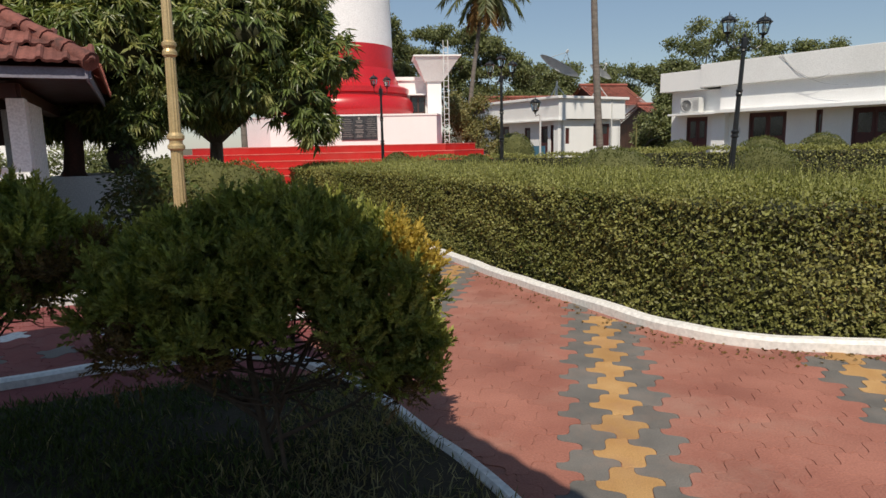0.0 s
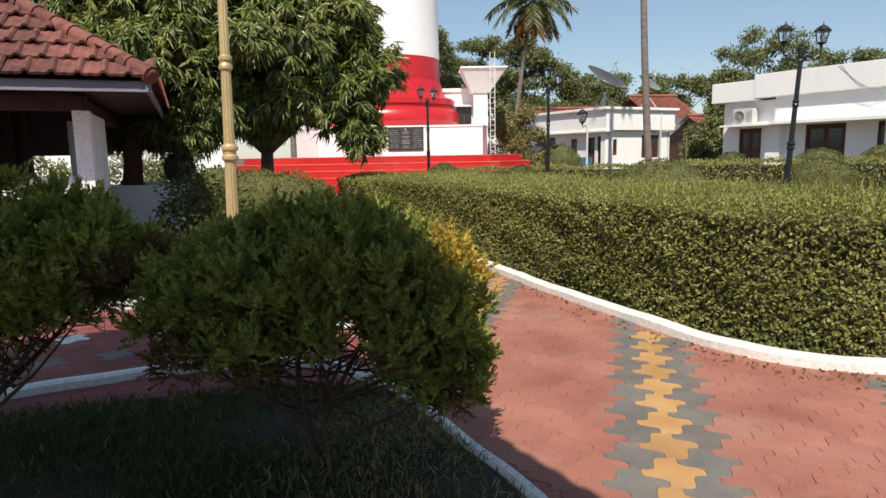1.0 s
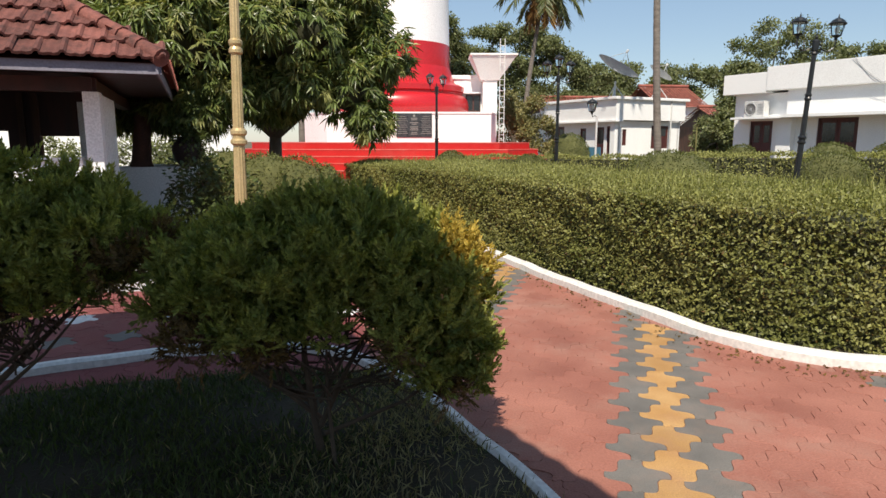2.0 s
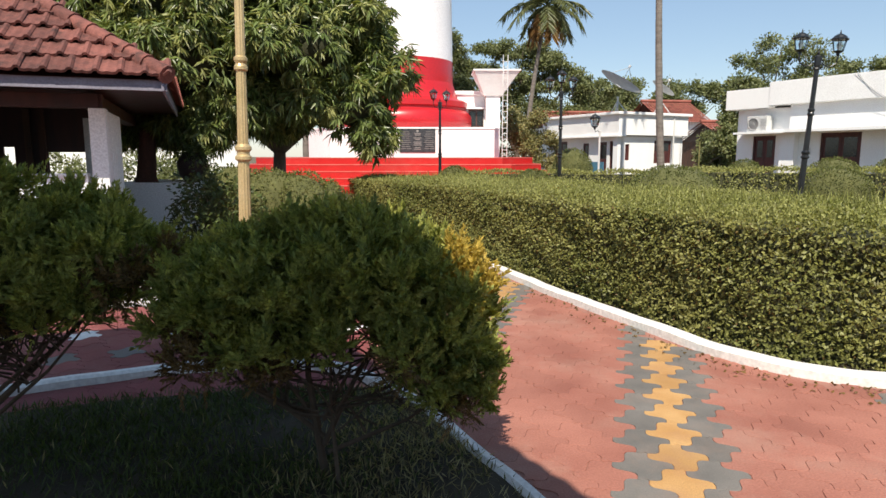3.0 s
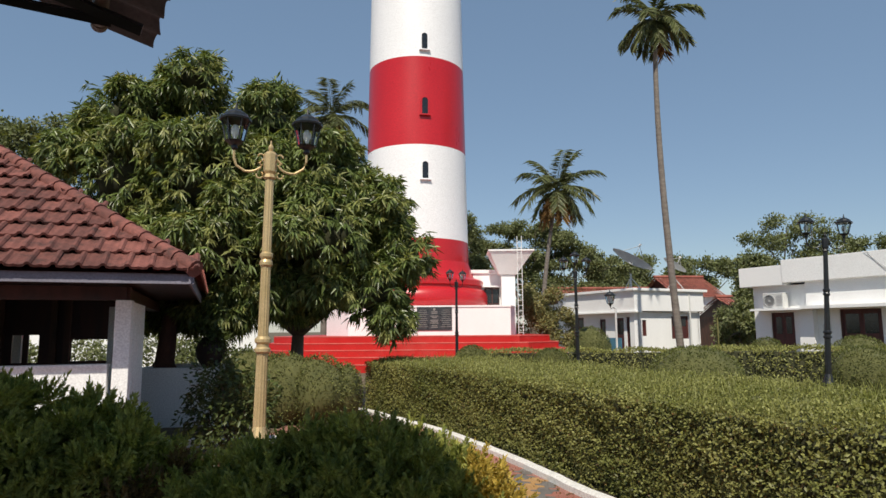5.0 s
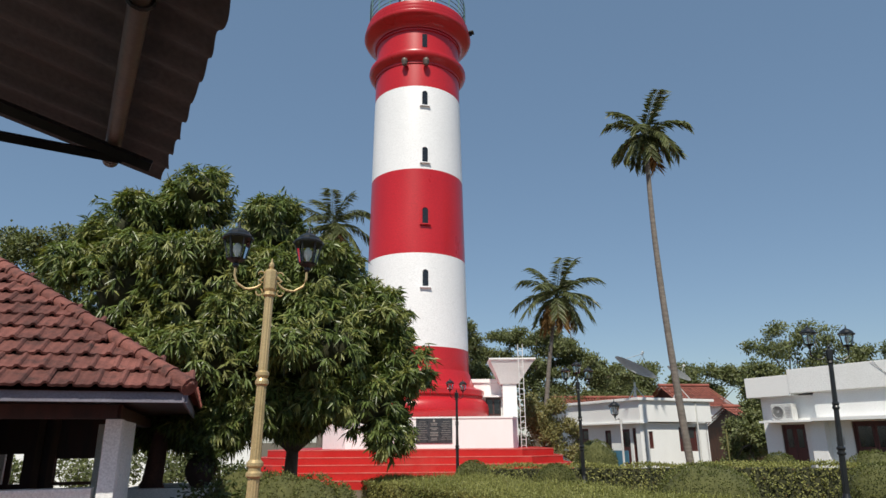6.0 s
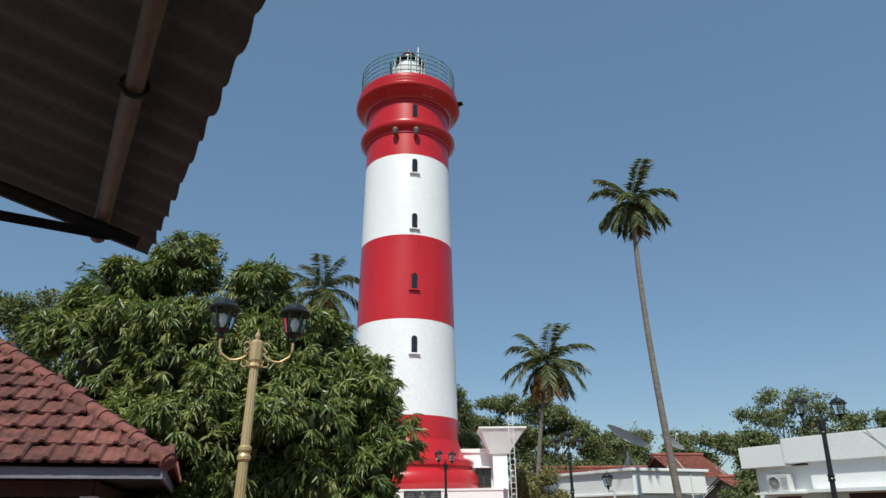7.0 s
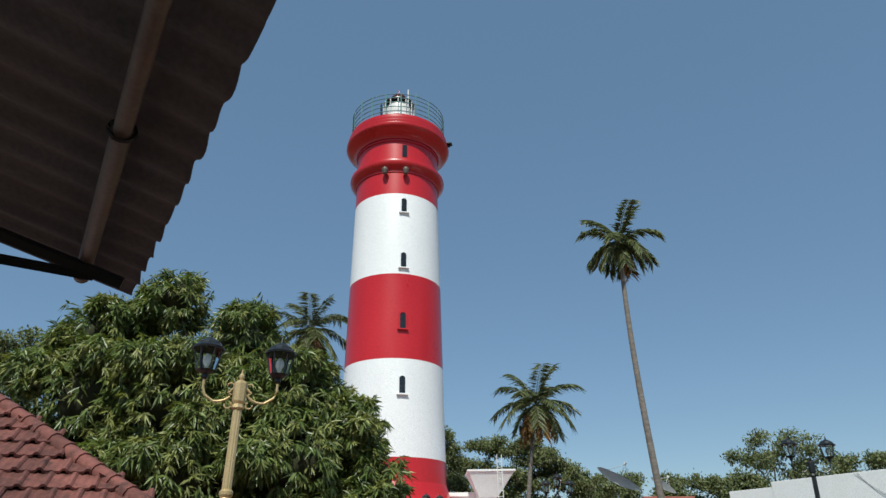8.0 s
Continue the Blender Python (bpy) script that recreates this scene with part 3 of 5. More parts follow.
def white_bungalow():
    t = thing("white_bungalow", pose(11.57, 26.1, 0, 0, 0, -60.6), "long white flat-roofed bungalow with dark timber windows", "house")
    holes = [(1.0, 1.95, 0.5, 2.33), (3.65, 5.05, 0.5, 2.38), (6.05, 6.27, 0.2, 2.38), (7.2, 8.5, 0.6, 2.38), (9.5, 10.9, 0.55, 2.38)]
    low = wall_with_holes(0.3, 14.0, -0.06, 3.36, holes)
    w = part("wall", low, M["white"], t)
    w.matrix_basis = pose(0, 0.42, 0)
    part("side_wall", box(0.3, 0.52, 0.64, 8, -0.06, 3.36), M["white"], t)
    part("end_wall", box(13.78, 14.0, 0.64, 8, -0.06, 3.36), M["white"], t)
    part("back_wall", box(0.42, 14.0, 8, 8.2, -0.06, 3.36), M["white"], t)
    for i, h in enumerate(holes):
        window_unit(t, h[0], h[1], h[2], h[3], 0.5, 1 if h[1] - h[0] < 0.5 else 2)
    part("fascia", box(0, 1.85, 0, 8.4, 3.36, 4.12, 0.015), M["white"], t, "lower white parapet band")
    part("fascia", box(1.85, 14.3, -0.02, 8.4, 3.44, 4.3, 0.015), M["white"], t, "taller white parapet band")
    part("upper_wall_band", box(2.6, 14.0, 0.2, 0.44, 2.52, 3.44), M["white"], t)
    part("sunshade", box(0.55, 2.7, -0.2, 0.5, 2.40, 2.47), M["white"], t)
    part("sunshade", box(2.7, 14.1, -0.35, 0.5, 2.42, 2.53), M["white"], t)
    part("pier", box(2.3, 2.85, 0.15, 0.415, -0.06, 2.42), M["white"], t)
    part("notice_board", box(3.05, 3.32, 0.385, 0.415, 1.6, 1.85), M["ac"], t)
    for k, (a, b) in enumerate([((5.0, 4.3), (6.6, 3.5)), ((4.9, 4.28), (7.2, 3.1))]):
        pts = [(a[0] + (b[0] - a[0]) * s, -0.04, a[1] + (b[1] - a[1]) * s - 0.45 * math.sin(math.pi * s) * (1 - 0.3 * k)) for s in np.linspace(0, 1, 14)]
        part("loose_cable", tube(pts, 0.006, 5), M["cable"], t)
    ac = thing("air_conditioner", pose(11.57, 26.1, 0, 0, 0, -60.6) @ pose(1.42, 0.14, 2.475), "grey-white air conditioner outdoor unit on a ledge", "air conditioner")
    part("casing", box(-0.42, 0.42, -0.16, 0.16, 0.0, 0.6, 0.02), M["ac"], ac)
    f = part("fan_guard", lathe([(0.24, 0), (0.24, 0.02), (0.21, 0.025), (0.2, 0.0), (0.05, 0.0), (0.05, 0.02)], 24), M["cable"], ac, "round dark fan grille")
    f.matrix_basis = pose(-0.14, -0.165, 0.3, 90)
    for z in range(7):
        part("grille_bar", box(0.16, 0.38, -0.17, -0.155, 0.1 + 0.06 * z, 0.115 + 0.06 * z), M["cable"], ac)
    bw = thing("boundary_wall", pose(0, 0, 0), "white rendered compound wall behind the trees", "wall")
    part("wall", box(-26, -7.5, 25.0, 25.25, -0.06, 2.3), M["white"], bw)
    part("coping", box(-26.1, -7.45, 24.94, 25.31, 2.3, 2.39), M["white"], bw)


def office_house():
    ang = -63.4
    base = pose(7.7, 47, 0, 0, 0, ang)
    t = thing("office_house", base, "white flat-roofed office with a deep parapet and dark timber doors", "house")
    L, D = 7.83, 5.6
    holes = [(0.9, 2.3, 1.1, 2.55), (4.0, 4.6, 0.1, 2.4), (5.6, 6.35, 0.1, 2.45), (6.6, 7.1, 0.1, 2.5)]
    part("wall", wall_with_holes(0.35, L - 0.3, -0.06, 2.8, holes), M["white"], t).matrix_basis = pose(0, 0.4, 0)
    for h in holes:
        window_unit(t, *h, 0.48, 2 if h[2] > 0.5 else 1)
    side = new("side_face")
    side.parent = t
    side.matrix_basis = pose(L, 0.1, 0, 0, 0, 90)
    holes2 = [(0.75, 1.1, 1.3, 2.3), (3.2, 4.7, 1.1, 2.55)]
    part("side_wall", wall_with_holes(0.3, D, -0.06, 2.8, holes2), M["white"], side).matrix_basis = pose(0, 0.3, 0)
    for h in holes2:
        window_unit(side, *h, 0.38, 1 if h[1] - h[0] < 0.5 else 2)
    part("back_wall", box(0.35, L - 0.3, D, D + 0.2, -0.06, 2.8), M["white"], t)
    part("left_wall", box(0.35, 0.57, 0.6, D, -0.06, 2.8), M["white"], t)
    part("corner_pier", box(7.2, 7.6, 0.15, 0.42, -0.06, 2.8), M["white"], t)
    part("parapet", box(-0.05, L + 0.02, 0, D + 0.3, 2.85, 4.1, 0.02), M["white"], t, "white parapet band")
    part("coping", box(-0.25, L + 0.2, -0.2, D + 0.5, 4.1, 4.27, 0.03), M["white"], t)
    part("sunshade", box(-0.3, L + 0.1, -0.12, 0.5, 2.76, 2.85), M["white"], t)
    part("notice_board", box(5.3, 6.6, -0.55, -0.5, 0.1, 1.2), M["blue"], t, "blue painted board by the doors")
    part("chair_back", box(6.75, 7.2, -0.6, -0.55, 0.5, 1.2), M["blue"], t)
    part("downpipe", tube([(L + 0.05, D - 1.0, 0), (L + 0.05, D - 1.0, 4.1)], 0.05, 6), M["ac"], t)


def satellite_dish(m, r, tilt, name="satellite_dish"):
    t = thing(name, m, "large grey mesh satellite dish on a flat roof", "satellite dish", "roof dishes")
    bm = lathe([(r * k / 8, 0.22 * r * (k / 8) ** 2) for k in range(1, 9)], 40, False)
    bmesh.ops.solidify(bm, geom=bm.faces, thickness=0.03)
    d = part("reflector", bm, M["dish"], t, "", True)
    d.matrix_basis = tilt
    part("mount", tube([(0, 0, -1.15), (0, 0, 0)], 0.06, 8), M["dish"], t)
    for k in range(3):
        a = k * 2.1
        part("brace", tube([(0.7 * math.cos(a), 0.7 * math.sin(a), -1.15), (0, 0, -0.25)], 0.03, 6), M["dish"], t)
    f = tilt @ Vector((0, 0, 0.9 * r))
    for k in range(3):
        a = k * 2.09 + 0.5
        part("feed_strut", tube([tilt @ Vector((r * 0.9 * math.cos(a), r * 0.9 * math.sin(a), 0.18 * r)), f], 0.018, 5), M["dish"], t)
    part("feed_horn", tube([f, tilt @ Vector((0, 0, 1.02 * r))], 0.08, 8), M["frost"], t)


def tiled_house(m, L, D, zw, zr, label):
    t = thing("tiled_house", m, label, "house")
    part("wall", box(0, L, 0, D, -0.06, zw), M["old_wood"] if "dark" in label else M["white"], t)
    roof = new("roof")
    roof.parent = t
    sl = math.hypot(D / 2 + 0.5, zr - zw)
    pitch = math.atan2(zr - zw, D / 2 + 0.5)
    nr, nc = int(sl / 0.32), int((L + 0.8) / 0.26)
    for sgn in (0, 1):
        verts, faces = [], []
        for i in range(nr):
            for j in range(nc):
                x0, x1 = -0.4 + j * 0.26, -0.4 + (j + 1) * 0.26 - 0.02
                s0, s1 = i * 0.32, (i + 1) * 0.32 + 0.05
                b = len(verts)
                for x in (x0, (x0 + x1) / 2, x1):
                    for s_, lift in ((s0, 0.05), (s1, 0.0)):
                        h = lift + (0.05 if x == (x0 + x1) / 2 else 0)
                        y = -0.5 + s_ * math.cos(pitch) - h * math.sin(pitch)
                        z = zw - 0.1 + s_ * math.sin(pitch) + h * math.cos(pitch)
                        verts.append((x, y if not sgn else D - y, z))
                faces += [(b, b + 2, b + 3, b + 1), (b + 2, b + 4, b + 5, b + 3)]
        me = bpy.data.meshes.new("roof_tiles")
        me.from_pydata(verts, [], faces)
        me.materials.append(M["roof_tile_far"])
        o = tagged(new("roof_tiles", me), "rows of red clay tiles", kind="stuff")
        o.parent = roof
    for x in (0.0, L):
        bm = bmesh.new()
        bm.faces.new([bm.verts.new(p) for p in ((x, 0, zw), (x, D, zw), (x, D / 2, zr - 0.12))])
        part("gable", bm, M["dark_wood"], t)
    part("ridge", tube([(-0.4, D / 2, zr - 0.02), (L + 0.4, D / 2, zr - 0.02)], 0.13, 8), M["roof_tile_far"], t)


white_bungalow()
office_house()
satellite_dish(pose(11.9, 43.0, 5.42), 1.45, pose(0, 0, 0.7, 0, 30, -6))
satellite_dish(pose(14.9, 43.4, 5.42), 0.85, pose(0, 0, 0.45, 0, 36, -4))
tiled_house(pose(18.2, 52, 0, 0, 0, 8), 3.7, 7.0, 4.3, 6.2, "old house with a red clay tile roof behind the office")
tiled_house(pose(9.0, 53, 0, 0, 0, 4), 8.0, 6.0, 3.9, 5.3, "low house with a red clay tile roof behind the office")
tiled_house(pose(19.5, 43, 0, 0, 0, 10), 6.0, 6.0, 2.6, 4.0, "dark low house with a brown tile roof among trees")


# ---- lamp posts ----
def lantern(t, x, z, metal, scale=1.0):
    h = new("lantern_head")
    h.parent = t
    h.matrix_basis = pose(x, 0, z) @ Matrix.Diagonal((scale, scale, scale, 1))
    part("cup", lathe([(0.02, 0), (0.035, 0.02), (0.03, 0.05), (0.085, 0.08), (0.1, 0.1)], 12), M["black_iron"], h)
    n = 6
    for i in range(n):
        a, b = 2 * math.pi * i / n, 2 * math.pi * (i + 1) / n
        part("glazing_bar", tube([(0.095 * math.cos(a), 0.095 * math.sin(a), 0.1), (0.145 * math.cos(a), 0.145 * math.sin(a), 0.33)], 0.009, 5), M["black_iron"], h)
        bm = bmesh.new()
        bm.faces.new([bm.verts.new(p) for p in ((0.092 * math.cos(a), 0.092 * math.sin(a), 0.1), (0.092 * math.cos(b), 0.092 * math.sin(b), 0.1), (0.141 * math.cos(b), 0.141 * math.sin(b), 0.33), (0.141 * math.cos(a), 0.141 * math.sin(a), 0.33))])
        part("pane", bm, M["clear"], h)
    part("bulb", lathe([(0.015, 0.1), (0.02, 0.14), (0.045, 0.19), (0.045, 0.24), (0.02, 0.28)], 12), M["frost"], h, "white bulb", True)
    part("cap", lathe([(0.17, 0.325), (0.175, 0.345), (0.14, 0.375), (0.12, 0.405), (0.065, 0.44), (0.05, 0.45), (0.02, 0.455), (0.012, 0.5), (0.003, 0.54)], 12), M["black_iron"], h, "black hipped cap")


def lamp_post(m, mat, label, heads=(-0.385, 0.385), group="garden lamp posts"):
    t = thing("street_lamp", m, label, "lamp post", group)
    part("base", lathe([(0.16, 0), (0.16, 0.12), (0.13, 0.16), (0.11, 0.5), (0.125, 0.55), (0.1, 0.62), (0.065, 0.75)], 16), mat, t)
    part("collar", lathe([(0.06, 1.5), (0.085, 1.52), (0.085, 1.55), (0.065, 1.57), (0.065, 1.6), (0.085, 1.62), (0.085, 1.65), (0.06, 1.68)], 16), mat, t)
    bm = lathe([(0.066, 0.7), (0.058, 1.55), (0.050, 2.5), (0.046, 3.42)], 24)
    for i, v in enumerate(bm.verts):
        if i % 2:
            v.co.x *= 0.9
            v.co.y *= 0.9
    part("shaft", bm, mat, t)
    part("collar", lathe([(0.05, 2.42), (0.07, 2.44), (0.07, 2.47), (0.055, 2.5), (0.07, 2.53), (0.07, 2.56), (0.05, 2.58)], 16), mat, t)
    part("hub", lathe([(0.05, 3.38), (0.07, 3.4), (0.055, 3.44), (0.07, 3.47), (0.075, 3.66), (0.05, 3.69), (0.02, 3.7), (0.03, 3.73), (0.03, 3.75), (0.012, 3.78), (0.008, 3.82)], 8), mat, t)
    for x in heads:
        s = 1 if x > 0 else -1
        pts = [(s * 0.06, 0, 3.62), (s * 0.12, 0, 3.56)] + [(x * 0.62 - s * 0.13 * math.cos(a) * 1.25, 0, 3.58 - 0.12 * math.sin(a)) for a in np.linspace(0.35, math.pi * 0.55, 6)] + [(x * 0.92, 0, 3.52), (x, 0, 3.6), (x, 0, 3.70)]
        if x == 0:
            pts = [(0, 0, 3.6), (0, 0, 3.9)]
        part("arm", tube(pts, 0.014, 6), mat, t)
        if x:
            for c, r0, ph in (((s * 0.1, 3.63), 0.035, 0.0), ((s * 0.11, 3.43), 0.035, 2.0)):
                part("scroll", tube([(c[0] + s * r0 * math.cos(a + ph), 0, c[1] + r0 * math.sin(a + ph)) for a in np.linspace(0, 4.6, 9)], 0.009, 5), mat, t)
        lantern(t, x, 3.69 if x else 3.88, mat)
    return t


gm = bpy.data.materials.new("clear_lamp_glass")
gm.use_nodes = True
gb = gm.node_tree.nodes["Principled BSDF"]
gb.inputs["Base Color"].default_value = (0.85, 0.92, 0.9, 1)
gb.inputs["Roughness"].default_value, gb.inputs["Transmission Weight"].default_value, gb.inputs["IOR"].default_value = 0.08, 1.0, 1.05
M["clear"] = gm
lamp_post(pose(-2.10, 6.75, 0, 0, 0.8, 14), M["brass"], "gold painted lamp post with two black lanterns")
lamp_post(pose(7.93, 14.0, 0, 0, 3.0, -8), M["black_iron"], "black iron lamp post with two lanterns behind the hedge")
lamp_post(pose(4.1, 21.6, 0, 0, 0, 5), M["black_iron"], "black iron lamp post with three lanterns", (-0.385, 0, 0.385))
lamp_post(pose(0.12, 26.0, 0, 0, 0, 48), M["black_iron"], "black iron lamp post before the red steps")


def small_lamp():
    t = thing("small_lamp", pose(7.9, 31.5, 0), "small black lantern on a thin pale post", "lamp post")
    part("post", tube([(0, 0, 0), (0, 0, 2.75)], 0.05, 8), M["ac"], t)
    part("arm", tube([(0, 0, 2.7), (-0.1, 0, 2.78), (-0.22, 0, 2.72), (-0.25, 0, 2.85)], 0.02, 6), M["black_iron"], t)
    lantern(t, -0.25, 2.83, None, 1.6)


small_lamp()


# ---- trees ----
def limbs(t, mat, base, tips, r0, sway=0.25):
    """A tapered trunk to a fork and limbs from there to the tips."""
    b = Vector(base)
    fork = b + Vector((0.1, 0.05, 1.0)) * min(1.7, 0.5 * max(q[2] for q in tips))
    part("trunk", tube([b, b + (fork - b) * 0.08, b + (fork - b) * 0.5 + Vector((0.06, 0, 0)), fork], [r0 * 1.5, r0 * 1.15, r0, r0 * 0.85], 12), mat, t, "", True)
    for p in tips:
        p = Vector(p)
        mid = fork.lerp(p, 0.5) + Vector((random.uniform(-1, 1), random.uniform(-1, 1), 0.4)) * sway
        part("limb", tube([fork, fork.lerp(mid, 0.5), mid, mid.lerp(p, 0.6), p], [r0 * 0.6, r0 * 0.5, r0 * 0.36, r0 * 0.2, r0 * 0.08], 7), mat, t, "", True)


def mango_tree():
    t = thing("mango_tree", pose(0, 0, 0), "broad dense mango tree with drooping dark green leaves", "tree")
    lobes = [(-7.3, 14.2, 6.7, 1.05, 1.3, 0.9), (-5.95, 14.1, 7.5, 0.7, 0.8, 0.75), (-4.3, 14.2, 6.55, 0.8, 1.0, 0.85), (-7.2, 14.0, 5.1, 1.6, 1.8, 1.35), (-5.2, 13.7, 4.9, 1.65, 1.7, 1.4),
             (-3.1, 13.9, 5.15, 1.15, 1.3, 0.95), (-1.8, 14.1, 4.4, 0.85, 1.1, 0.75), (-1.15, 14.1, 3.4, 0.7, 0.9, 0.75), (-2.95, 13.6, 3.75, 1.5, 1.5, 1.1), (-4.9, 13.2, 3.4, 1.5, 1.4, 1.0),
             (-1.75, 13.7, 2.55, 0.75, 0.9, 0.65), (-6.2, 13.6, 3.2, 1.3, 1.3, 1.1), (-8.25, 14.2, 5.95, 0.6, 0.9, 0.65), (-9.3, 15.0, 3.8, 1.2, 1.4, 1.2), (-6.0, 16.0, 5.0, 2.2, 1.6, 1.5), (-3.4, 15.8, 4.4, 2.0, 1.5, 1.4)]
    sub = []
    r5 = random.Random(21)
    for l in lobes:
        for k in range(7):
            a, b = r5.uniform(0, 6.28), r5.uniform(-0.5, 1.2)
            f = r5.uniform(0.26, 0.46)
            sub.append((l[0] + l[3] * 0.85 * math.cos(a) * math.cos(b), l[1] + l[4] * 0.85 * math.sin(a) * math.cos(b), l[2] + l[5] * 0.85 * math.sin(b), l[3] * f, l[4] * f, l[5] * f * 0.8))
    sub += [(-1.35, 13.7, 2.0, 0.45, 0.6, 0.5), (-3.9, 13.4, 2.6, 0.8, 0.9, 0.5), (-2.7, 13.5, 2.7, 0.7, 0.8, 0.45), (-5.4, 13.4, 2.3, 0.9, 0.8, 0.55), (-4.7, 13.4, 2.2, 0.7, 0.8, 0.5), (-3.5, 14.3, 2.35, 0.75, 0.6, 0.4), (-6.3, 13.6, 2.3, 0.8, 0.8, 0.6)]
    limbs(t, M["bark"], (-3.95, 15.4, -0.06), [(l[0], l[1], l[2]) for l in lobes[:8]], 0.17)
    # dark cores stand in for the shade deep in the crown
    part("inner_shade", blob_core(lobes, 0.52), M["core"], t, "dark core standing in for the shade inside the foliage", True)
    # rosettes of long drooping leaves
    c, o = lobes_points(lobes, 5200, 0.74, 0.12)
    c2, o2 = lobes_points(sub, 13500, 0.6, 0.12)
    c, o = np.concatenate([c, c2]), np.concatenate([o, o2])
    k = 11
    pos = np.repeat(c, k, 0) + rng.normal(size=(len(c) * k, 3)) * 0.02
    ring = unit(rng.normal(size=(len(c) * k, 3)))
    out = unit(np.repeat(o, k, 0) * 0.55 + ring)
    pale = np.repeat(rng.random(len(c)) < 0.36, k)
    turned = np.repeat(o, k, 0) + np.array([0, -0.35, 0.6])
    leaves("crown", pos[~pale], out[~pale], 0.235, 0.046, M["leaf_mango"], t, 0.15, 0.75, 0.2, "", turned[~pale])
    leaves("young_leaves", pos[pale], out[pale], 0.215, 0.042, M["leaf_mango_pale"], t, 0.15, 0.7, 0.2, "paler yellow-green leaves", turned[pale])
    for i in range(9):
        l = lobes[(i * 3) % 9]
        a = random.uniform(-2.4, -0.7)
        p = (l[0] + l[3] * 0.95 * math.cos(a), l[1] + l[4] * 0.95 * math.sin(a), l[2] + random.uniform(0.0, 0.6) * l[5])
        part("fruit", lathe([(0.01, -0.05), (0.03, -0.03), (0.036, 0), (0.027, 0.03), (0.006, 0.045)], 8), M["leaf_olive"], t, "pale young fruit").location = p


def leafy_tree(name, label, base, lobes, n, size, mat, r0=0.2, bark="bark", inner=0.55, category="tree", pad=0.8):
    t = thing(name, pose(0, 0, 0), label, category)
    limbs(t, M[bark], base, [(l[0], l[1], l[2]) for l in lobes[:7]], r0, 0.5)
    r9 = random.Random(len(lobes) * 31 + n)
    sub = []
    for l in lobes:
        for k in range(9):
            a, b = r9.uniform(0, 6.28), r9.uniform(-0.9, 1.3)
            f = r9.uniform(0.22, 0.4)
            sub.append((l[0] + l[3] * 0.8 * math.cos(a) * math.cos(b), l[1] + l[4] * 0.8 * math.sin(a) * math.cos(b), l[2] + l[5] * 0.9 * math.sin(b), l[3] * f, l[4] * f, l[5] * f * pad))
    p, o = lobes_points(sub, n, inner, 0.2)
    k = 5
    pos = np.repeat(p, k, 0) + rng.normal(size=(len(p) * k, 3)) * size * 0.7
    leaves("crown", pos, unit(np.repeat(o, k, 0) + np.array([0, 0, 0.2])), size, size * 0.55, mat, t, 0.7, 0.1, 0.2, "", np.repeat(o, k, 0) * 0.6 + np.array([0, -0.4, 0.7]))
    return t


def palm(base, mid, crown, r0, fronds, flen, dry=5, label="tall coconut palm with a slender grey trunk", scale_w=1.0):
    t = thing("coconut_palm", pose(0, 0, 0), label, "palm tree", "coconut palms")
    b, m, c = Vector(base), Vector(mid), Vector(crown)
    pts, rs = [], []
    for i in range(41):
        s = i / 40
        p = b * (1 - s) * (1 - 2 * s) + m * 4 * s * (1 - s) + c * s * (2 * s - 1)
        pts.append(p)
        rs.append(r0 * (1.25 - 0.55 * s) * (1 + 0.035 * (i % 2)) * (1.35 if i == 0 else 1))
    part("trunk", tube(pts, rs, 12), M["palm_bark"], t, "", True)
    golden = 2.399
    for f in range(fronds):
        s = f / fronds
        az = f * golden
        el = radians(77 - 122 * s)
        isdry = f >= fronds - dry
        d0 = Vector((math.cos(az) * math.cos(el), math.sin(az) * math.cos(el), math.sin(el)))
        L = flen * random.uniform(0.85, 1.08) * (0.8 + 0.35 * math.sin(math.pi * min(1, s + 0.25)))
        spine, p, d = [c.copy()], c.copy(), d0.copy()
        for k in range(14):
            d = (d + Vector((0, 0, -0.09 - 0.05 * s))).normalized()
            p = p + d * (L / 14)
            spine.append(p.copy())
        fr = new("frond")
        fr.parent = t
        part("midrib", tube(spine, [0.035 - 0.002 * k for k in range(15)], 4), M["leaf_palm_dry"] if isdry else M["leaf_palm"], fr)
        P = np.array([tuple(q) for q in spine])
        u = np.linspace(1.6, 13.9, 64)
        i0 = u.astype(int)
        q = P[i0] + (P[np.minimum(i0 + 1, 14)] - P[i0]) * (u - i0)[:, None]
        tang = unit(P[np.minimum(i0 + 1, 14)] - P[i0])
        side = unit(np.cross(tang, np.array([0, 0, 1.0])))
        pos = np.concatenate([q, q])
        out = np.concatenate([side * 0.9 + tang * 0.75, -side * 0.9 + tang * 0.75])
        ln = flen * 0.30
        leaves("blade", pos, out, ln, 0.085 * scale_w, M["leaf_palm_dry"] if isdry else M["leaf_palm"], fr, 0.12, 0.45, 0.15)
    for i in range(6):
        a = i * 1.05
        part("coconut", lathe([(0.02, -0.13), (0.09, -0.09), (0.12, 0), (0.09, 0.09), (0.02, 0.13)], 10), M["leaf_palm"], t, "green coconut", True).location = (c.x + 0.28 * math.cos(a), c.y + 0.28 * math.sin(a), c.z - 0.3)
    return t


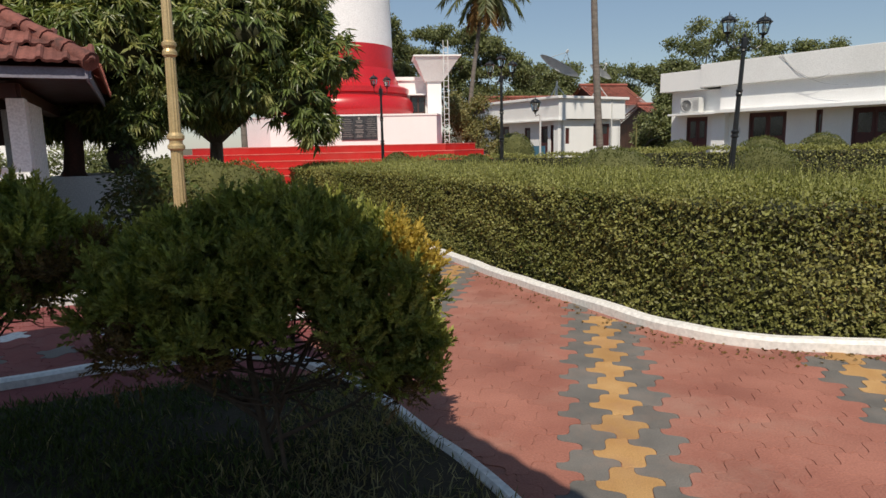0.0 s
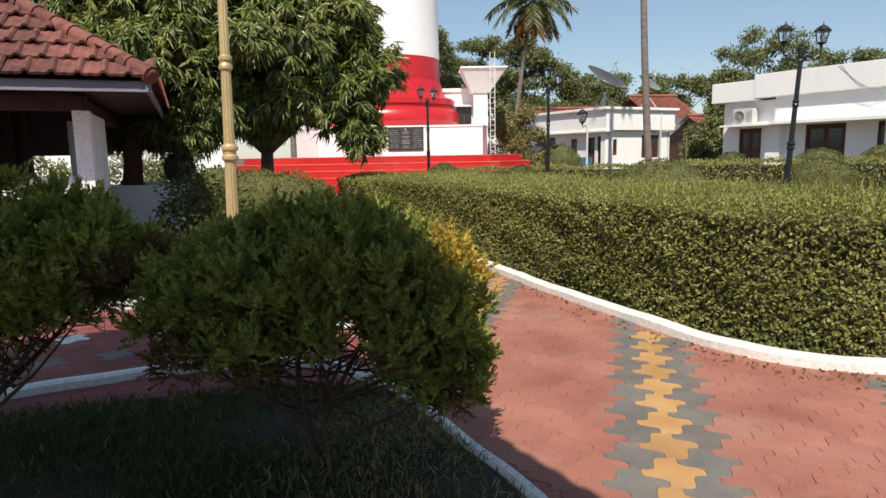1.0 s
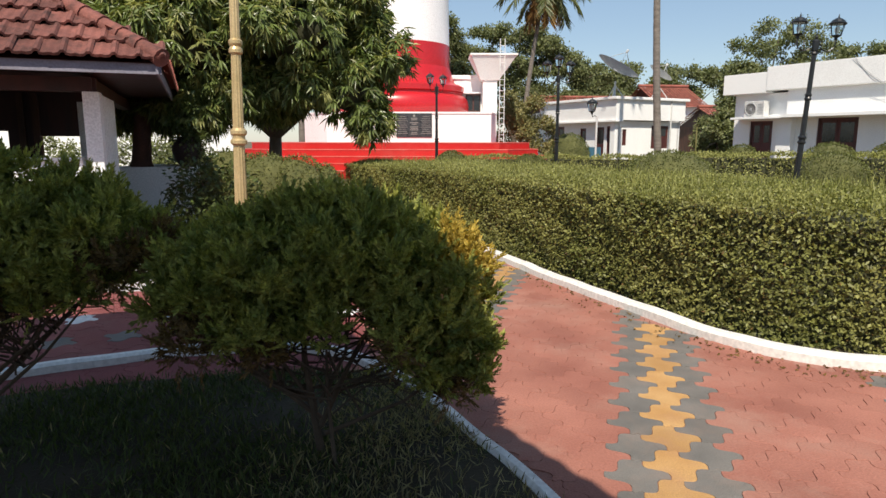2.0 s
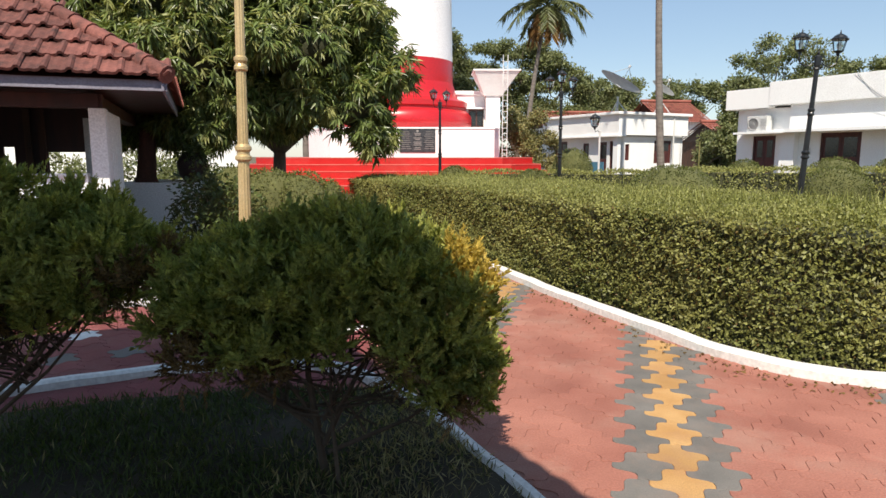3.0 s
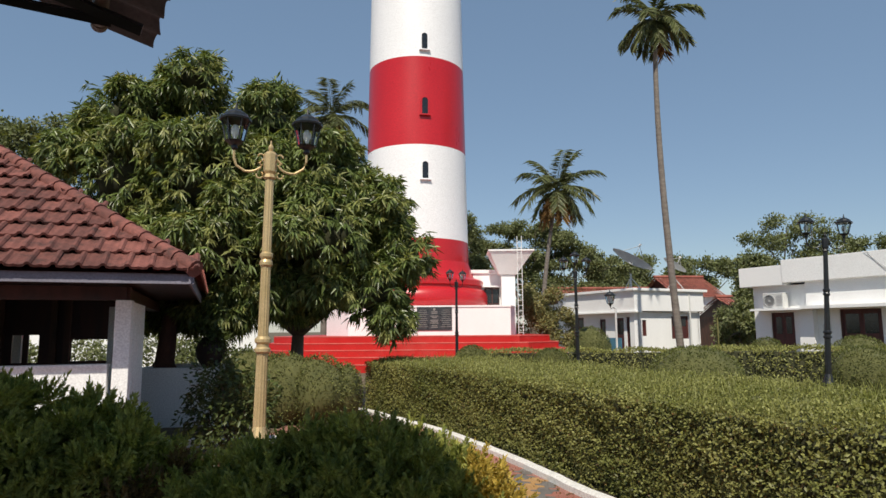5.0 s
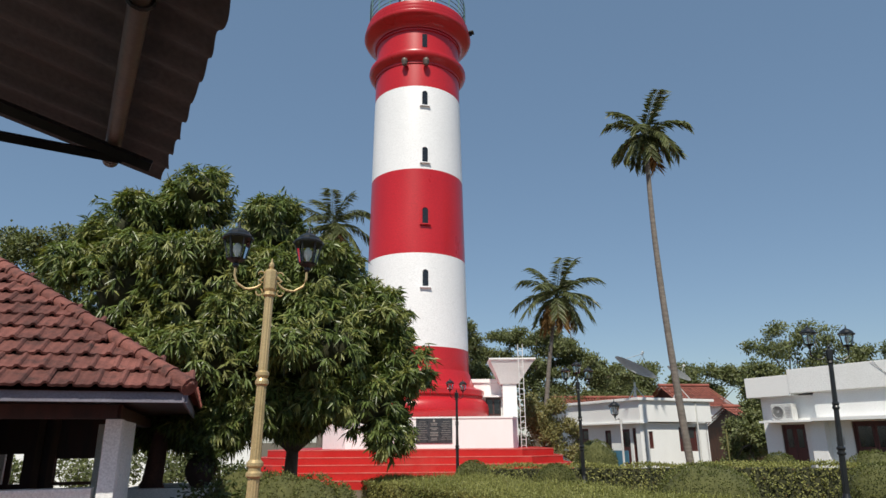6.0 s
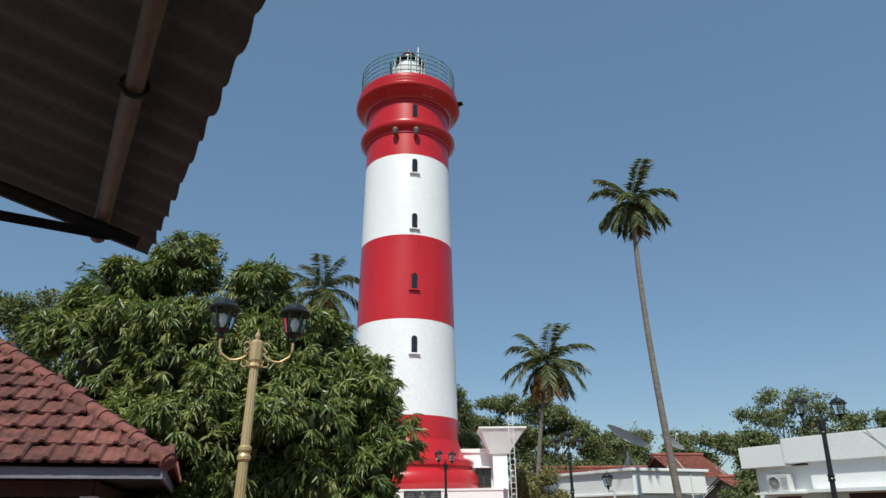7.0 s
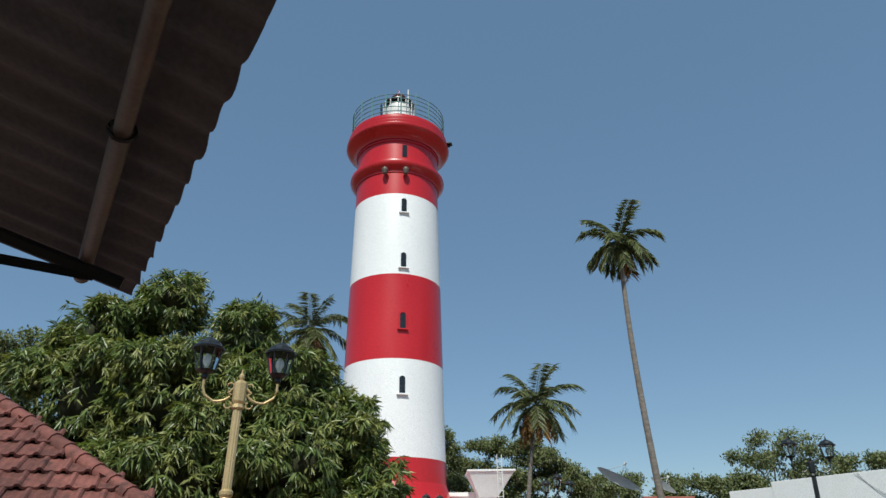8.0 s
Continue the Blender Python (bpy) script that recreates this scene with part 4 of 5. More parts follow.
random.seed(3)
mango_tree()
palm((11.2, 32, -0.06), (10.62, 32, 10.1), (10.7, 32, 17.85), 0.15, 17, 2.35, 1, scale_w=1.3)
palm((5.9, 44, -0.06), (6.35, 44, 5.3), (7.3, 44, 11.3), 0.15, 26, 2.9, 6, "leaning coconut palm with some dry orange fronds")
palm((-9.6, 48, -0.06), (-9.5, 48, 9.0), (-9.3, 48, 18.2), 0.22, 20, 3.4, 2, "coconut palm rising behind the mango tree")
leafy_tree("rain_tree", "wide flat-topped tree behind the annexe", (7, 58, -0.06), [(5.0, 58, 10.4, 2.6, 2.2, 0.5), (7.6, 58, 10.9, 2.4, 2.2, 0.5), (3.6, 58, 9.2, 1.8, 2.0, 0.45), (9.6, 58, 9.7, 2.6, 2.2, 0.5), (12.2, 59, 8.5, 2.6, 2.3, 0.6), (14.6, 60, 7.6, 2.4, 2.3, 0.7), (6.5, 58, 8.2, 3.4, 2.3, 0.7), (10.5, 58, 7.1, 3.6, 2.3, 0.8), (5, 58, 6.3, 3.0, 2.3, 0.8), (15.5, 60, 5.8, 3.0, 2.3, 1.0), (9.5, 58, 5.2, 4.0, 2.3, 1.0)], 9500, 0.25, M["leaf_far"], 0.35, pad=0.9)
leafy_tree("casuarina_tree", "dark narrow tree behind the lighthouse", (1.4, 55, -0.06), [(1.6, 55, 8.5, 0.9, 0.9, 2.2), (1.9, 55, 6.5, 1.3, 1.3, 1.6), (1.3, 55, 10.2, 0.6, 0.6, 1.6)], 1500, 0.24, M["leaf_far"], 0.2)
leafy_tree("far_tree", "distant tree beyond the tiled roofs", (24, 68, -0.06), [(21, 68, 7.5, 3, 2, 1.8), (25.5, 68, 7.8, 2.6, 2, 2.0), (29, 68, 6.8, 3, 2, 1.8), (18, 68, 6.0, 3, 2, 1.6)], 4000, 0.3, M["leaf_far"], 0.3)
leafy_tree("garden_tree", "open leafy tree behind the white bungalow", (19.0, 36, -0.06), [(17.0, 35, 6.5, 1.2, 1.3, 0.5), (18.3, 35, 7.2, 1.3, 1.3, 0.55), (19.6, 35, 7.3, 1.0, 1.3, 0.5), (20.4, 35, 6.6, 1.0, 1.2, 0.5), (18.5, 35, 6.0, 1.6, 1.4, 0.6), (17.4, 35, 5.2, 1.0, 1.2, 0.7), (20.2, 35, 5.6, 1.2, 1.3, 0.6)], 1500, 0.17, M["leaf_far"], 0.16)
leafy_tree("garden_tree", "low leafy tree behind the bungalow roof", (25, 36, -0.06), [(23.6, 36, 6.2, 1.4, 1.4, 0.5), (25.4, 36, 6.4, 1.2, 1.4, 0.5), (22.4, 36, 5.6, 1.0, 1.2, 0.5)], 1100, 0.17, M["leaf_far"], 0.16)
leafy_tree("garden_tree", "dark leafy tree between the two white houses", (15.6, 33, -0.06), [(15.6, 33, 3.2, 1.0, 1.2, 1.2), (15.9, 34, 4.6, 1.0, 1.1, 0.9), (15.0, 33, 2.0, 1.0, 1.0, 0.9)], 1900, 0.2, M["leaf_far"], 0.16)
leafy_tree("far_tree", "distant tree beside the pavilion roof", (-24, 34, -0.06), [(-22.3, 34, 12.2, 1.6, 1.8, 1.3), (-24.6, 34, 11.8, 2, 1.8, 1.5), (-22.4, 34, 9.4, 2.0, 1.8, 1.5), (-20.2, 32, 7.6, 2.0, 1.8, 1.2), (-17.2, 30, 6.2, 2.0, 1.8, 1.2)], 3500, 0.24, M["leaf_far"], 0.25)
leafy_tree("olive_shrub", "tall olive-green shrub beside the annexe", (5.0, 38, -0.06), [(4.6, 38, 3.0, 1.0, 1.0, 1.2), (5.7, 38, 2.8, 1.1, 1.0, 1.3), (5.2, 38, 1.6, 1.5, 1.1, 1.2), (6.4, 38, 1.7, 0.9, 0.9, 1.1)], 2600, 0.15, M["leaf_olive"], 0.09, category="shrub")


# ---- hedges and bushes ----
def hedge(name, label, front, depth, height, density, size, top_density, group="", top=True, wisps=0.0):
    """Clipped hedge behind a plan line: a dark core, standing in for inner shade, covered in small leaves."""
    t = thing(name, pose(0, 0, 0), label, "hedge", group)
    back = offset_line(front, depth)
    fi, bi = offset_line(front, 0.09), offset_line(front, depth - 0.09)
    part("inner_shade", prism(fi + bi[::-1], -0.02, height - 0.08), M["core"], t, "dark core standing in for the shade inside the foliage")
    A, B = np.array(front), np.array(back)
    seg = np.linalg.norm(np.diff(A, axis=0), axis=1)
    cum = np.concatenate([[0], np.cumsum(seg)])

    def at(s, line):
        return np.stack([np.interp(s, cum, line[:, 0]), np.interp(s, cum, line[:, 1])], 1)
    n = int(cum[-1] * height * density)
    s, z = rng.uniform(0, cum[-1], n), rng.uniform(0.02, height, n)
    p2, b2 = at(s, A), at(s, B)
    nrm = unit(p2 - b2)
    # tufts of leaves stand out between small hollows
    tuft = np.sin(s * 47 + 3 * np.sin(z * 9.7 + s * 3.1)) * np.sin(z * 61 + 3 * np.sin(s * 11.3 + z * 2.3))
    bulge = 0.04 * np.sin(s * 5.1 + z * 7) * np.sin(s * 3.3 - z * 4.1) + 0.035 * tuft + 0.022 * rng.normal(size=n)
    gaps = (tuft + rng.normal(size=n) * 0.4) > -0.45
    pos = np.concatenate([p2 + nrm * bulge[:, None], z[:, None]], 1)[gaps]
    out = np.concatenate([nrm, np.full((n, 1), 0.35)], 1)[gaps]
    for s_end in (0.0, cum[-1]):
        m = int(depth * height * density * 0.8)
        w = rng.random(m)[:, None]
        a_, b_ = at(np.full(m, s_end), A), at(np.full(m, s_end), B)
        tang = unit(at(np.full(m, min(s_end + 0.2, cum[-1])), A) - at(np.full(m, max(s_end - 0.2, 0)), A)) * (-1 if s_end == 0 else 1)
        pos = np.concatenate([pos, np.concatenate([a_ * (1 - w) + b_ * w + tang * (0.02 + 0.05 * rng.random((m, 1))), rng.uniform(0.02, height, (m, 1))], 1)])
        out = np.concatenate([out, np.concatenate([tang, np.full((m, 1), 0.35)], 1)])
    dry = rng.random(len(pos)) < 0.05 + 0.10 * (np.sin(pos[:, 0] * 2.9 + pos[:, 1]) > 0.5)
    flatout = out * 0.25 + rng.normal(size=out.shape) * 0.6 + np.array([0, 0, 0.15])
    turned = out + np.array([0, 0, 0.45])
    leaves("side_leaves", pos[~dry], flatout[~dry], size, size * 0.55, M["leaf_hedge"], t, 0.3, 0.1, 0.15, "", turned[~dry])
    leaves("dry_leaves", pos[dry], out[dry], size * 0.8, size * 0.4, M["leaf_dry"], t, 0.8, 0.2, 0.25, "dry brown leaves and twigs")
    n = int(cum[-1] * depth * top_density)
    s, w = rng.uniform(0, cum[-1], n), rng.beta(0.8, 1.2, n)
    p2 = at(s, A) * (1 - w[:, None]) + at(s, B) * w[:, None]
    z = height + 0.05 * np.sin(p2[:, 0] * 3.1 + p2[:, 1] * 1.7) * np.sin(p2[:, 1] * 2.3) + 0.03 * rng.normal(size=n) - 0.1 * np.clip(0.06 - w, 0, 1) / 0.06 * 0.4
    pos = np.concatenate([p2, z[:, None]], 1)
    out = np.tile([0.0, 0.0, 1.0], (n, 1)) + np.concatenate([nrm[:1].repeat(n, 0) * 0.3, np.zeros((n, 1))], 1)
    leaves("top_leaves", pos, out, size * 0.85, size * 0.45, M["leaf_hedge_top"], t, 0.75, 0.0, 0.25, "fresh pale top growth", np.tile([0.0, -0.7, 0.6], (n, 1)))
    t.children[-1]["kind"] = "stuff"
    if wisps:
        n = int(cum[-1] * depth * wisps)
        s, w = rng.uniform(0, cum[-1], n), rng.random(n)
        p2 = at(s, A) * (1 - w[:, None]) + at(s, B) * w[:, None]
        pos = np.concatenate([p2, np.full((n, 1), height)], 1)
        leaves("shoot", pos, np.tile([0.0, 0.0, 1.0], (n, 1)), 0.17, 0.009, M["leaf_hedge_top"], t, 0.3, 0.0, 0.2, "thin upright shoots")
    return t


main_front = offset_line(HEDGE_KERB[:-14], 0.26)
main_front = [p for p in main_front if p[1] < 14.3]
hedge("clipped_hedge", "long clipped green hedge behind the white kerb", main_front, 2.6, 1.06, 5200, 0.04, 2600, "", True, 60)
hedge("back_hedge", "low clipped hedge in front of the bungalow", [(19, 13.8), (14, 15.5), (10, 16.8), (6.4, 17.8)][::-1], 0.9, 1.18, 500, 0.08, 500, "garden hedges")
hedge("back_hedge", "low clipped hedge in front of the office", [(0.5, 22.5), (6, 22.0), (11, 22.5)], 0.9, 1.0, 400, 0.09, 400, "garden hedges")


def rounded_hedge(lobes, label):
    t = thing("side_hedge", pose(0, 0, 0), label, "hedge", "garden hedges")
    part("inner_foliage", blob_core(lobes, 0.9), M["bush_core"], t, "dense olive inner foliage", True)
    p, o = lobes_points(lobes, 16000, 0.92, 0.06)
    leaves("foliage", p, unit(o + np.array([0, 0, 0.3])), 0.055, 0.022, M["leaf_dome"], t, 0.6, 0.0, 0.25)


rounded_hedge([(-4.0, 12.7, 0.6, 0.75, 0.7, 0.76), (-3.3, 12.5, 0.6, 0.7, 0.7, 0.72), (-2.65, 12.5, 0.58, 0.6, 0.65, 0.7), (-2.2, 12.8, 0.5, 0.35, 0.6, 0.6)], "rounded clipped hedge beside the pavilion walk")


def dome_bush(x, y, r, h, label, mat="leaf_hedge", n=5200, size=0.06):
    t = thing("dome_bush", pose(x, y, 0), label, "bush", "clipped dome bushes")
    lob = [(0, 0, h * 0.5, r, r, h * 0.52)]
    part("inner_foliage", blob_core(lob, 0.93), M["bush_core"], t, "dense olive inner foliage", True)
    p, o = lobes_points(lob, n, 0.95, 0.03)
    keep = p[:, 2] > 0
    leaves("foliage", p[keep], o[keep], size, size * 0.4, M[mat], t, 0.5, 0.0, 0.2)


for x, y, r, h in ((9.35, 15.0, 0.8, 1.28), (10.9, 17.6, 0.8, 1.48), (13.6, 18.8, 0.75, 1.55), (9.1, 19.0, 0.6, 1.42), (12.6, 17.4, 0.6, 1.35), (14.6, 17.2, 0.7, 1.5), (5.2, 14.2, 1.0, 1.32), (4.95, 23.6, 0.75, 1.8), (0.6, 22.0, 0.6, 1.2), (3.2, 21.5, 0.6, 1.1), (7.1, 19.5, 0.6, 1.1)):
    dome_bush(x, y, r, h, "round clipped olive-green bush", "leaf_dome")


def cypress_bush(m, xs, tops, lows, depth, stems, label, hollow=None, gold=None, seed=1, plumes=46):
    """Loose bush of feathery sprays on branch clumps, under a crown outline (tops) and over a ragged skirt (lows)."""
    t = thing("cypress_bush", m, label, "bush", "cypress bushes")
    rb = random.Random(seed)
    for p, q, r in stems:
        p, q = Vector(p), Vector(q)
        mid = p.lerp(q, 0.5) + Vector((rb.uniform(-0.05, 0.05), rb.uniform(-0.05, 0.05), -0.03))
        part("stem", tube([p, p.lerp(mid, 0.6), mid, mid.lerp(q, 0.5), q], [r, r * 0.85, r * 0.65, r * 0.45, r * 0.2], 7), M["twig"], t)
    mx, hw = (xs[0] + xs[-1]) / 2, (xs[-1] - xs[0]) / 2
    clumps = []
    tries = 0
    while len(clumps) < 190 and tries < 9000:
        tries += 1
        x = rb.uniform(xs[0] + 0.07, xs[-1] - 0.07)
        hi, lo = float(np.interp(x, xs, tops)), float(np.interp(x, xs, lows))
        r = rb.uniform(0.055, 0.11)
        y = rb.uniform(-1, 1) * depth * math.sqrt(max(0.05, 1 - ((x - mx) / hw) ** 2))
        fall = 0.30 * (y / depth) ** 2
        z = rb.uniform(lo + r * 0.7, hi - r - fall)
        if z < lo + r * 0.5 or (hollow and math.hypot((x - hollow[0]) / hollow[2], (z - hollow[1]) / hollow[3]) < rb.uniform(0.5, 1.15)):
            continue
        if z < lo + 0.16 and rb.random() < 0.45:
            continue
        if any((x - c[0]) ** 2 + (y - c[1]) ** 2 + (z - c[2]) ** 2 < (0.82 * (r + c[3])) ** 2 for c in clumps):
            continue
        clumps.append((x, y, z, r, r, r * 1.05))
    # each clump carries upright flat sprays: a rib with scale twiglets to both sides
    n = len(clumps) * plumes
    C = np.repeat(np.array(clumps), plumes, 0)
    d = unit(rng.normal(size=(n, 3)) + np.array([0, -0.25, 0.25]))
    base = C[:, :3] + d * C[:, 3:] * rng.uniform(0.2, 0.95, (n, 1))
    axis = unit(d * 0.75 + np.array([0, 0, 0.6]) + rng.normal(size=(n, 3)) * 0.25)
    fan = unit(np.cross(axis, d + rng.normal(size=(n, 3)) * 0.5))
    ln = rng.uniform(0.055, 0.105, (n, 1))
    k = 25
    h = np.tile(np.linspace(0.05, 1.0, k), n)[:, None]
    sgn = np.tile(np.where(np.arange(k) % 2 == 0, 1.0, -1.0), n)[:, None]
    A, F = np.repeat(axis, k, 0), np.repeat(fan, k, 0)
    root = np.repeat(base, k, 0) + A * h * np.repeat(ln, k, 0)
    way = A * (0.55 + 0.6 * h) + F * sgn * (1.0 - 0.75 * h)
    turned = np.repeat(np.cross(axis, fan), k, 0)
    turned *= np.sign((turned * np.repeat(d, k, 0)).sum(1, keepdims=True))
    turned = turned + np.array([0, -0.35, 0.5])
    is_sunlit = np.zeros(n * k, bool)
    dead = np.repeat((base[:, 2] < np.interp(base[:, 0], xs, lows) + 0.22) & (np.sin(C[:, 0] * 37 + C[:, 1] * 21) > 0.35), k)
    # sprays inside this ellipsoid are tinted gold where the sun strikes the bush
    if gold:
        is_sunlit = np.repeat(np.linalg.norm((base - np.array(gold[:3])) / np.array(gold[3:]), axis=1) < 1, k) & ~dead
    green = ~is_sunlit & ~dead
    leaves("foliage", root[green], way[green], 0.027, 0.0105, M["leaf_thuja"], t, 0.28, 0.0, 0.2, "", turned[green])
    leaves("dead_sprays", root[dead], way[dead], 0.024, 0.008, M["leaf_dry"], t, 0.3, 0.2, 0.2, "brown dead sprays in the skirt", turned[dead])
    if gold:
        leaves("golden_foliage", root[is_sunlit], way[is_sunlit], 0.025, 0.010, M["leaf_sunlit_gold"], t, 0.28, 0.0, 0.2, "tips coloured gold for the sunlight on them", turned[is_sunlit])
    # bare crooked twigs through the skirt
    bm = bmesh.new()
    jit = lambda q: Vector((rb.uniform(-q, q), rb.uniform(-q, q), rb.uniform(-q, q)))
    for i in range(110):
        c = clumps[rb.randrange(len(clumps))]
        end = Vector(c[:3]) + jit(0.05)
        end.z -= rb.uniform(0.0, 0.16)
        p0, p1, r0 = stems[rb.randrange(len(stems))]
        b = Vector(p0).lerp(Vector(p1), rb.uniform(0.2, 0.7))
        if (end - b).length > 0.75:
            continue
        m1, m2 = b.lerp(end, 0.35) + jit(0.05), b.lerp(end, 0.7) + jit(0.05)
        tube([b, m1, m2, end], [0.006, 0.0045, 0.003, 0.0015], 4, bm)
        for q in range(3):
            tube([m2, m2.lerp(end, 0.5) + jit(0.06), end + jit(0.1)], [0.0025, 0.0018, 0.001], 3, bm)
    part("twiggery", bm, M["twig"], t, "bare dry lower twigs")
    return t


cypress_bush(pose(-0.60, 2.78, 0.045), [-0.74, -0.67, -0.45, -0.22, 0.05, 0.33, 0.46, 0.56, 0.70, 0.80, 0.86], [0.88, 1.02, 1.12, 1.25, 1.31, 1.31, 1.24, 1.15, 1.11, 0.96, 0.8], [0.62, 0.55, 0.52, 0.54, 0.57, 0.5, 0.42, 0.32, 0.26, 0.28, 0.4], 0.42,
             [((0.02, 0.0, -0.03), (-0.05, 0, 1.1), 0.022), ((0.02, -0.02, 0.2), (-0.58, 0, 0.8), 0.014), ((0.02, -0.02, 0.16), (0.45, 0, 0.95), 0.015), ((0.02, -0.02, 0.28), (0.2, -0.15, 0.85), 0.012), ((0.04, -0.02, 0.12), (0.74, 0.04, 0.5), 0.012), ((0.0, -0.02, 0.25), (-0.3, -0.1, 0.85), 0.011), ((0.0, 0, 0.28), (-0.6, 0.05, 0.66), 0.011), ((0.1, -0.1, -0.03), (0.08, -0.12, 0.8), 0.012), ((0.05, 0.02, 0.3), (0.6, -0.12, 0.6), 0.009), ((0.0, 0, 0.26), (-0.45, -0.14, 0.6), 0.009)],
             "rounded cypress bush in shade with tips coloured gold for sunlight", (0.18, 0.62, 0.26, 0.2), (0.80, 0.06, 1.12, 0.22, 0.5, 0.26), 4)
cypress_bush(pose(-2.08, 2.95, 0.045), [-0.95, -0.5, 0.0, 0.30, 0.52, 0.67, 0.79, 0.83], [1.45, 1.53, 1.48, 1.39, 1.29, 1.2, 1.12, 1.05], [0.45, 0.5, 0.62, 0.72, 0.77, 0.82, 0.9, 0.96], 0.45,
             [((-0.3, 0, -0.03), (-0.05, 0, 1.1), 0.026), ((-0.2, 0, 0.25), (0.6, 0, 1.0), 0.018), ((-0.28, 0, 0.2), (-0.5, 0, 1.0), 0.02), ((-0.15, 0, 0.35), (0.35, -0.12, 0.85), 0.012), ((-0.2, 0.02, 0.2), (0.45, -0.1, 0.8), 0.012), ((-0.1, 0, 0.5), (0.2, -0.2, 0.9), 0.01)],
             "rounded dark cypress bush in the shaded bed", None, None, 9, 62)


# ---- pavilion with clay tile roof ----
def tile_mesh():
    """One interlocking clay tile, 0.25 x 0.40 m, with a rolled rib and thickness."""
    prof = [(-0.125, 0.0), (-0.075, -0.012), (-0.03, -0.002), (0.015, -0.012), (0.06, -0.004), (0.085, 0.026), (0.115, 0.03), (0.138, 0.006)]
    bm = bmesh.new()
    rows = []
    for y, dz in ((0.0, 0.045), (0.2, 0.024), (0.40, 0.0)):
        rows.append([bm.verts.new((x, y, z + dz)) for x, z in prof])
    low = [bm.verts.new((x, 0.0, z + 0.012)) for x, z in prof]
    for a, b in zip(rows, rows[1:]):
        for i in range(len(prof) - 1):
            bm.faces.new((a[i], a[i + 1], b[i + 1], b[i]))
    for i in range(len(prof) - 1):
        bm.faces.new((low[i], low[i + 1], rows[0][i + 1], rows[0][i]))
    me = bpy.data.meshes.new("roof_tile")
    bm.to_mesh(me)
    bm.free()
    me.materials.append(M["roof_tile"])
    return me


TILE = tile_mesh()


def pavilion():
    base = pose(-3.16, 7.55, 0, 0, 0, 20)
    t = thing("pavilion", base, "open white garden pavilion with an old red clay tile hip roof", "pavilion")
    S, P, ZE = 7.2, radians(34), 2.47
    H = S / 2 * math.tan(P)
    deck = bmesh.new()
    c = [deck.verts.new(p) for p in ((-S, 0, ZE - 0.05), (0, 0, ZE - 0.05), (0, S, ZE - 0.05), (-S, S, ZE - 0.05), (-S / 2, S / 2, ZE - 0.05 + H))]
    for i in range(4):
        deck.faces.new((c[i], c[(i + 1) % 4], c[4]))
    bmesh.ops.solidify(deck, geom=deck.faces, thickness=0.03)
    part("roof_deck", deck, M["dark_wood"], t, "dark timber roof boarding")
    roof = new("roof")
    roof.parent = t
    rnd = random.Random(5)
    near, rest = [], []
    g = 0.37
    for side in range(4):
        turn = Matrix.Translation((-S / 2, S / 2, 0)) @ Matrix.Rotation(side * math.pi / 2, 4, "Z") @ Matrix.Translation((-S / 2, -S / 2, 0))
        for r in range(int(S / 2 / math.cos(P) / g)):
            s = r * g
            k = (s + 0.2) * math.cos(P)
            n = int((S - 2 * k) / 0.25)
            for j in range(n + 1):
                x = math.ceil(k / 0.25) * 0.25 + (j + 0.5) * 0.25 - 0.125 * (r % 2)
                if x > S - k + 0.1:
                    continue
                m = turn @ pose(x, -0.06 + s * math.cos(P), ZE + s * math.sin(P) - 0.015, math.degrees(P) + rnd.uniform(-1.2, 1.2), rnd.uniform(-1.5, 1.5), rnd.uniform(-1.2, 1.2))
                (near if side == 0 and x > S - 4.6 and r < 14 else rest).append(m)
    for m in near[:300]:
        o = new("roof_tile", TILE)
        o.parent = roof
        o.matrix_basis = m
    co = np.array([v.co[:] for v in TILE.vertices])
    fc = [tuple(p.vertices) for p in TILE.polygons]
    V, F = [], []
    for m in rest + near[300:]:
        A = np.array(m)
        b = len(V)
        V += [tuple(v) for v in (co @ A[:3, :3].T + A[:3, 3])]
        F += [tuple(i + b for i in f) for f in fc]
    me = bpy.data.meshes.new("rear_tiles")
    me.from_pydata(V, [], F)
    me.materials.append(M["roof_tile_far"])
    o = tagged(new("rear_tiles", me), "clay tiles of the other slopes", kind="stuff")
    o.parent = roof
    # hip tiles
    for cx, cy, sx, sy in ((0, 0, -1, 1), (0, S, -1, -1), (-S, 0, 1, 1), (-S, S, 1, -1)):
        hd = Vector((sx, sy, math.tan(P))).normalized()
        n = int(math.hypot(S / 2 * math.sqrt(2), H) / 0.33)
        for i in range(n):
            a = Vector((cx, cy, ZE + 0.02)) + hd * (i * 0.33 - 0.02)
            part("hip_tile", tube([a, a + hd * 0.1, a + hd * 0.39], [0.112, 0.10, 0.088], 10), M["roof_tile"], roof, "", True)
    for i in range(4):
        turn = Matrix.Translation((-S / 2, S / 2, 0)) @ Matrix.Rotation(i * math.pi / 2, 4, "Z") @ Matrix.Translation((-S / 2, -S / 2, 0))
        part("fascia", box(0.0, S, 0.03, 0.06, ZE - 0.17, ZE - 0.03, 0.006), M["fascia_grey"], t, "grey lavender fascia board").matrix_basis = turn
        part("soffit", box(0.07, S - 0.07, 0.07, 0.8, ZE - 0.10, ZE - 0.07), M["dark_wood"], t, "dark weathered soffit boarding").matrix_basis = turn
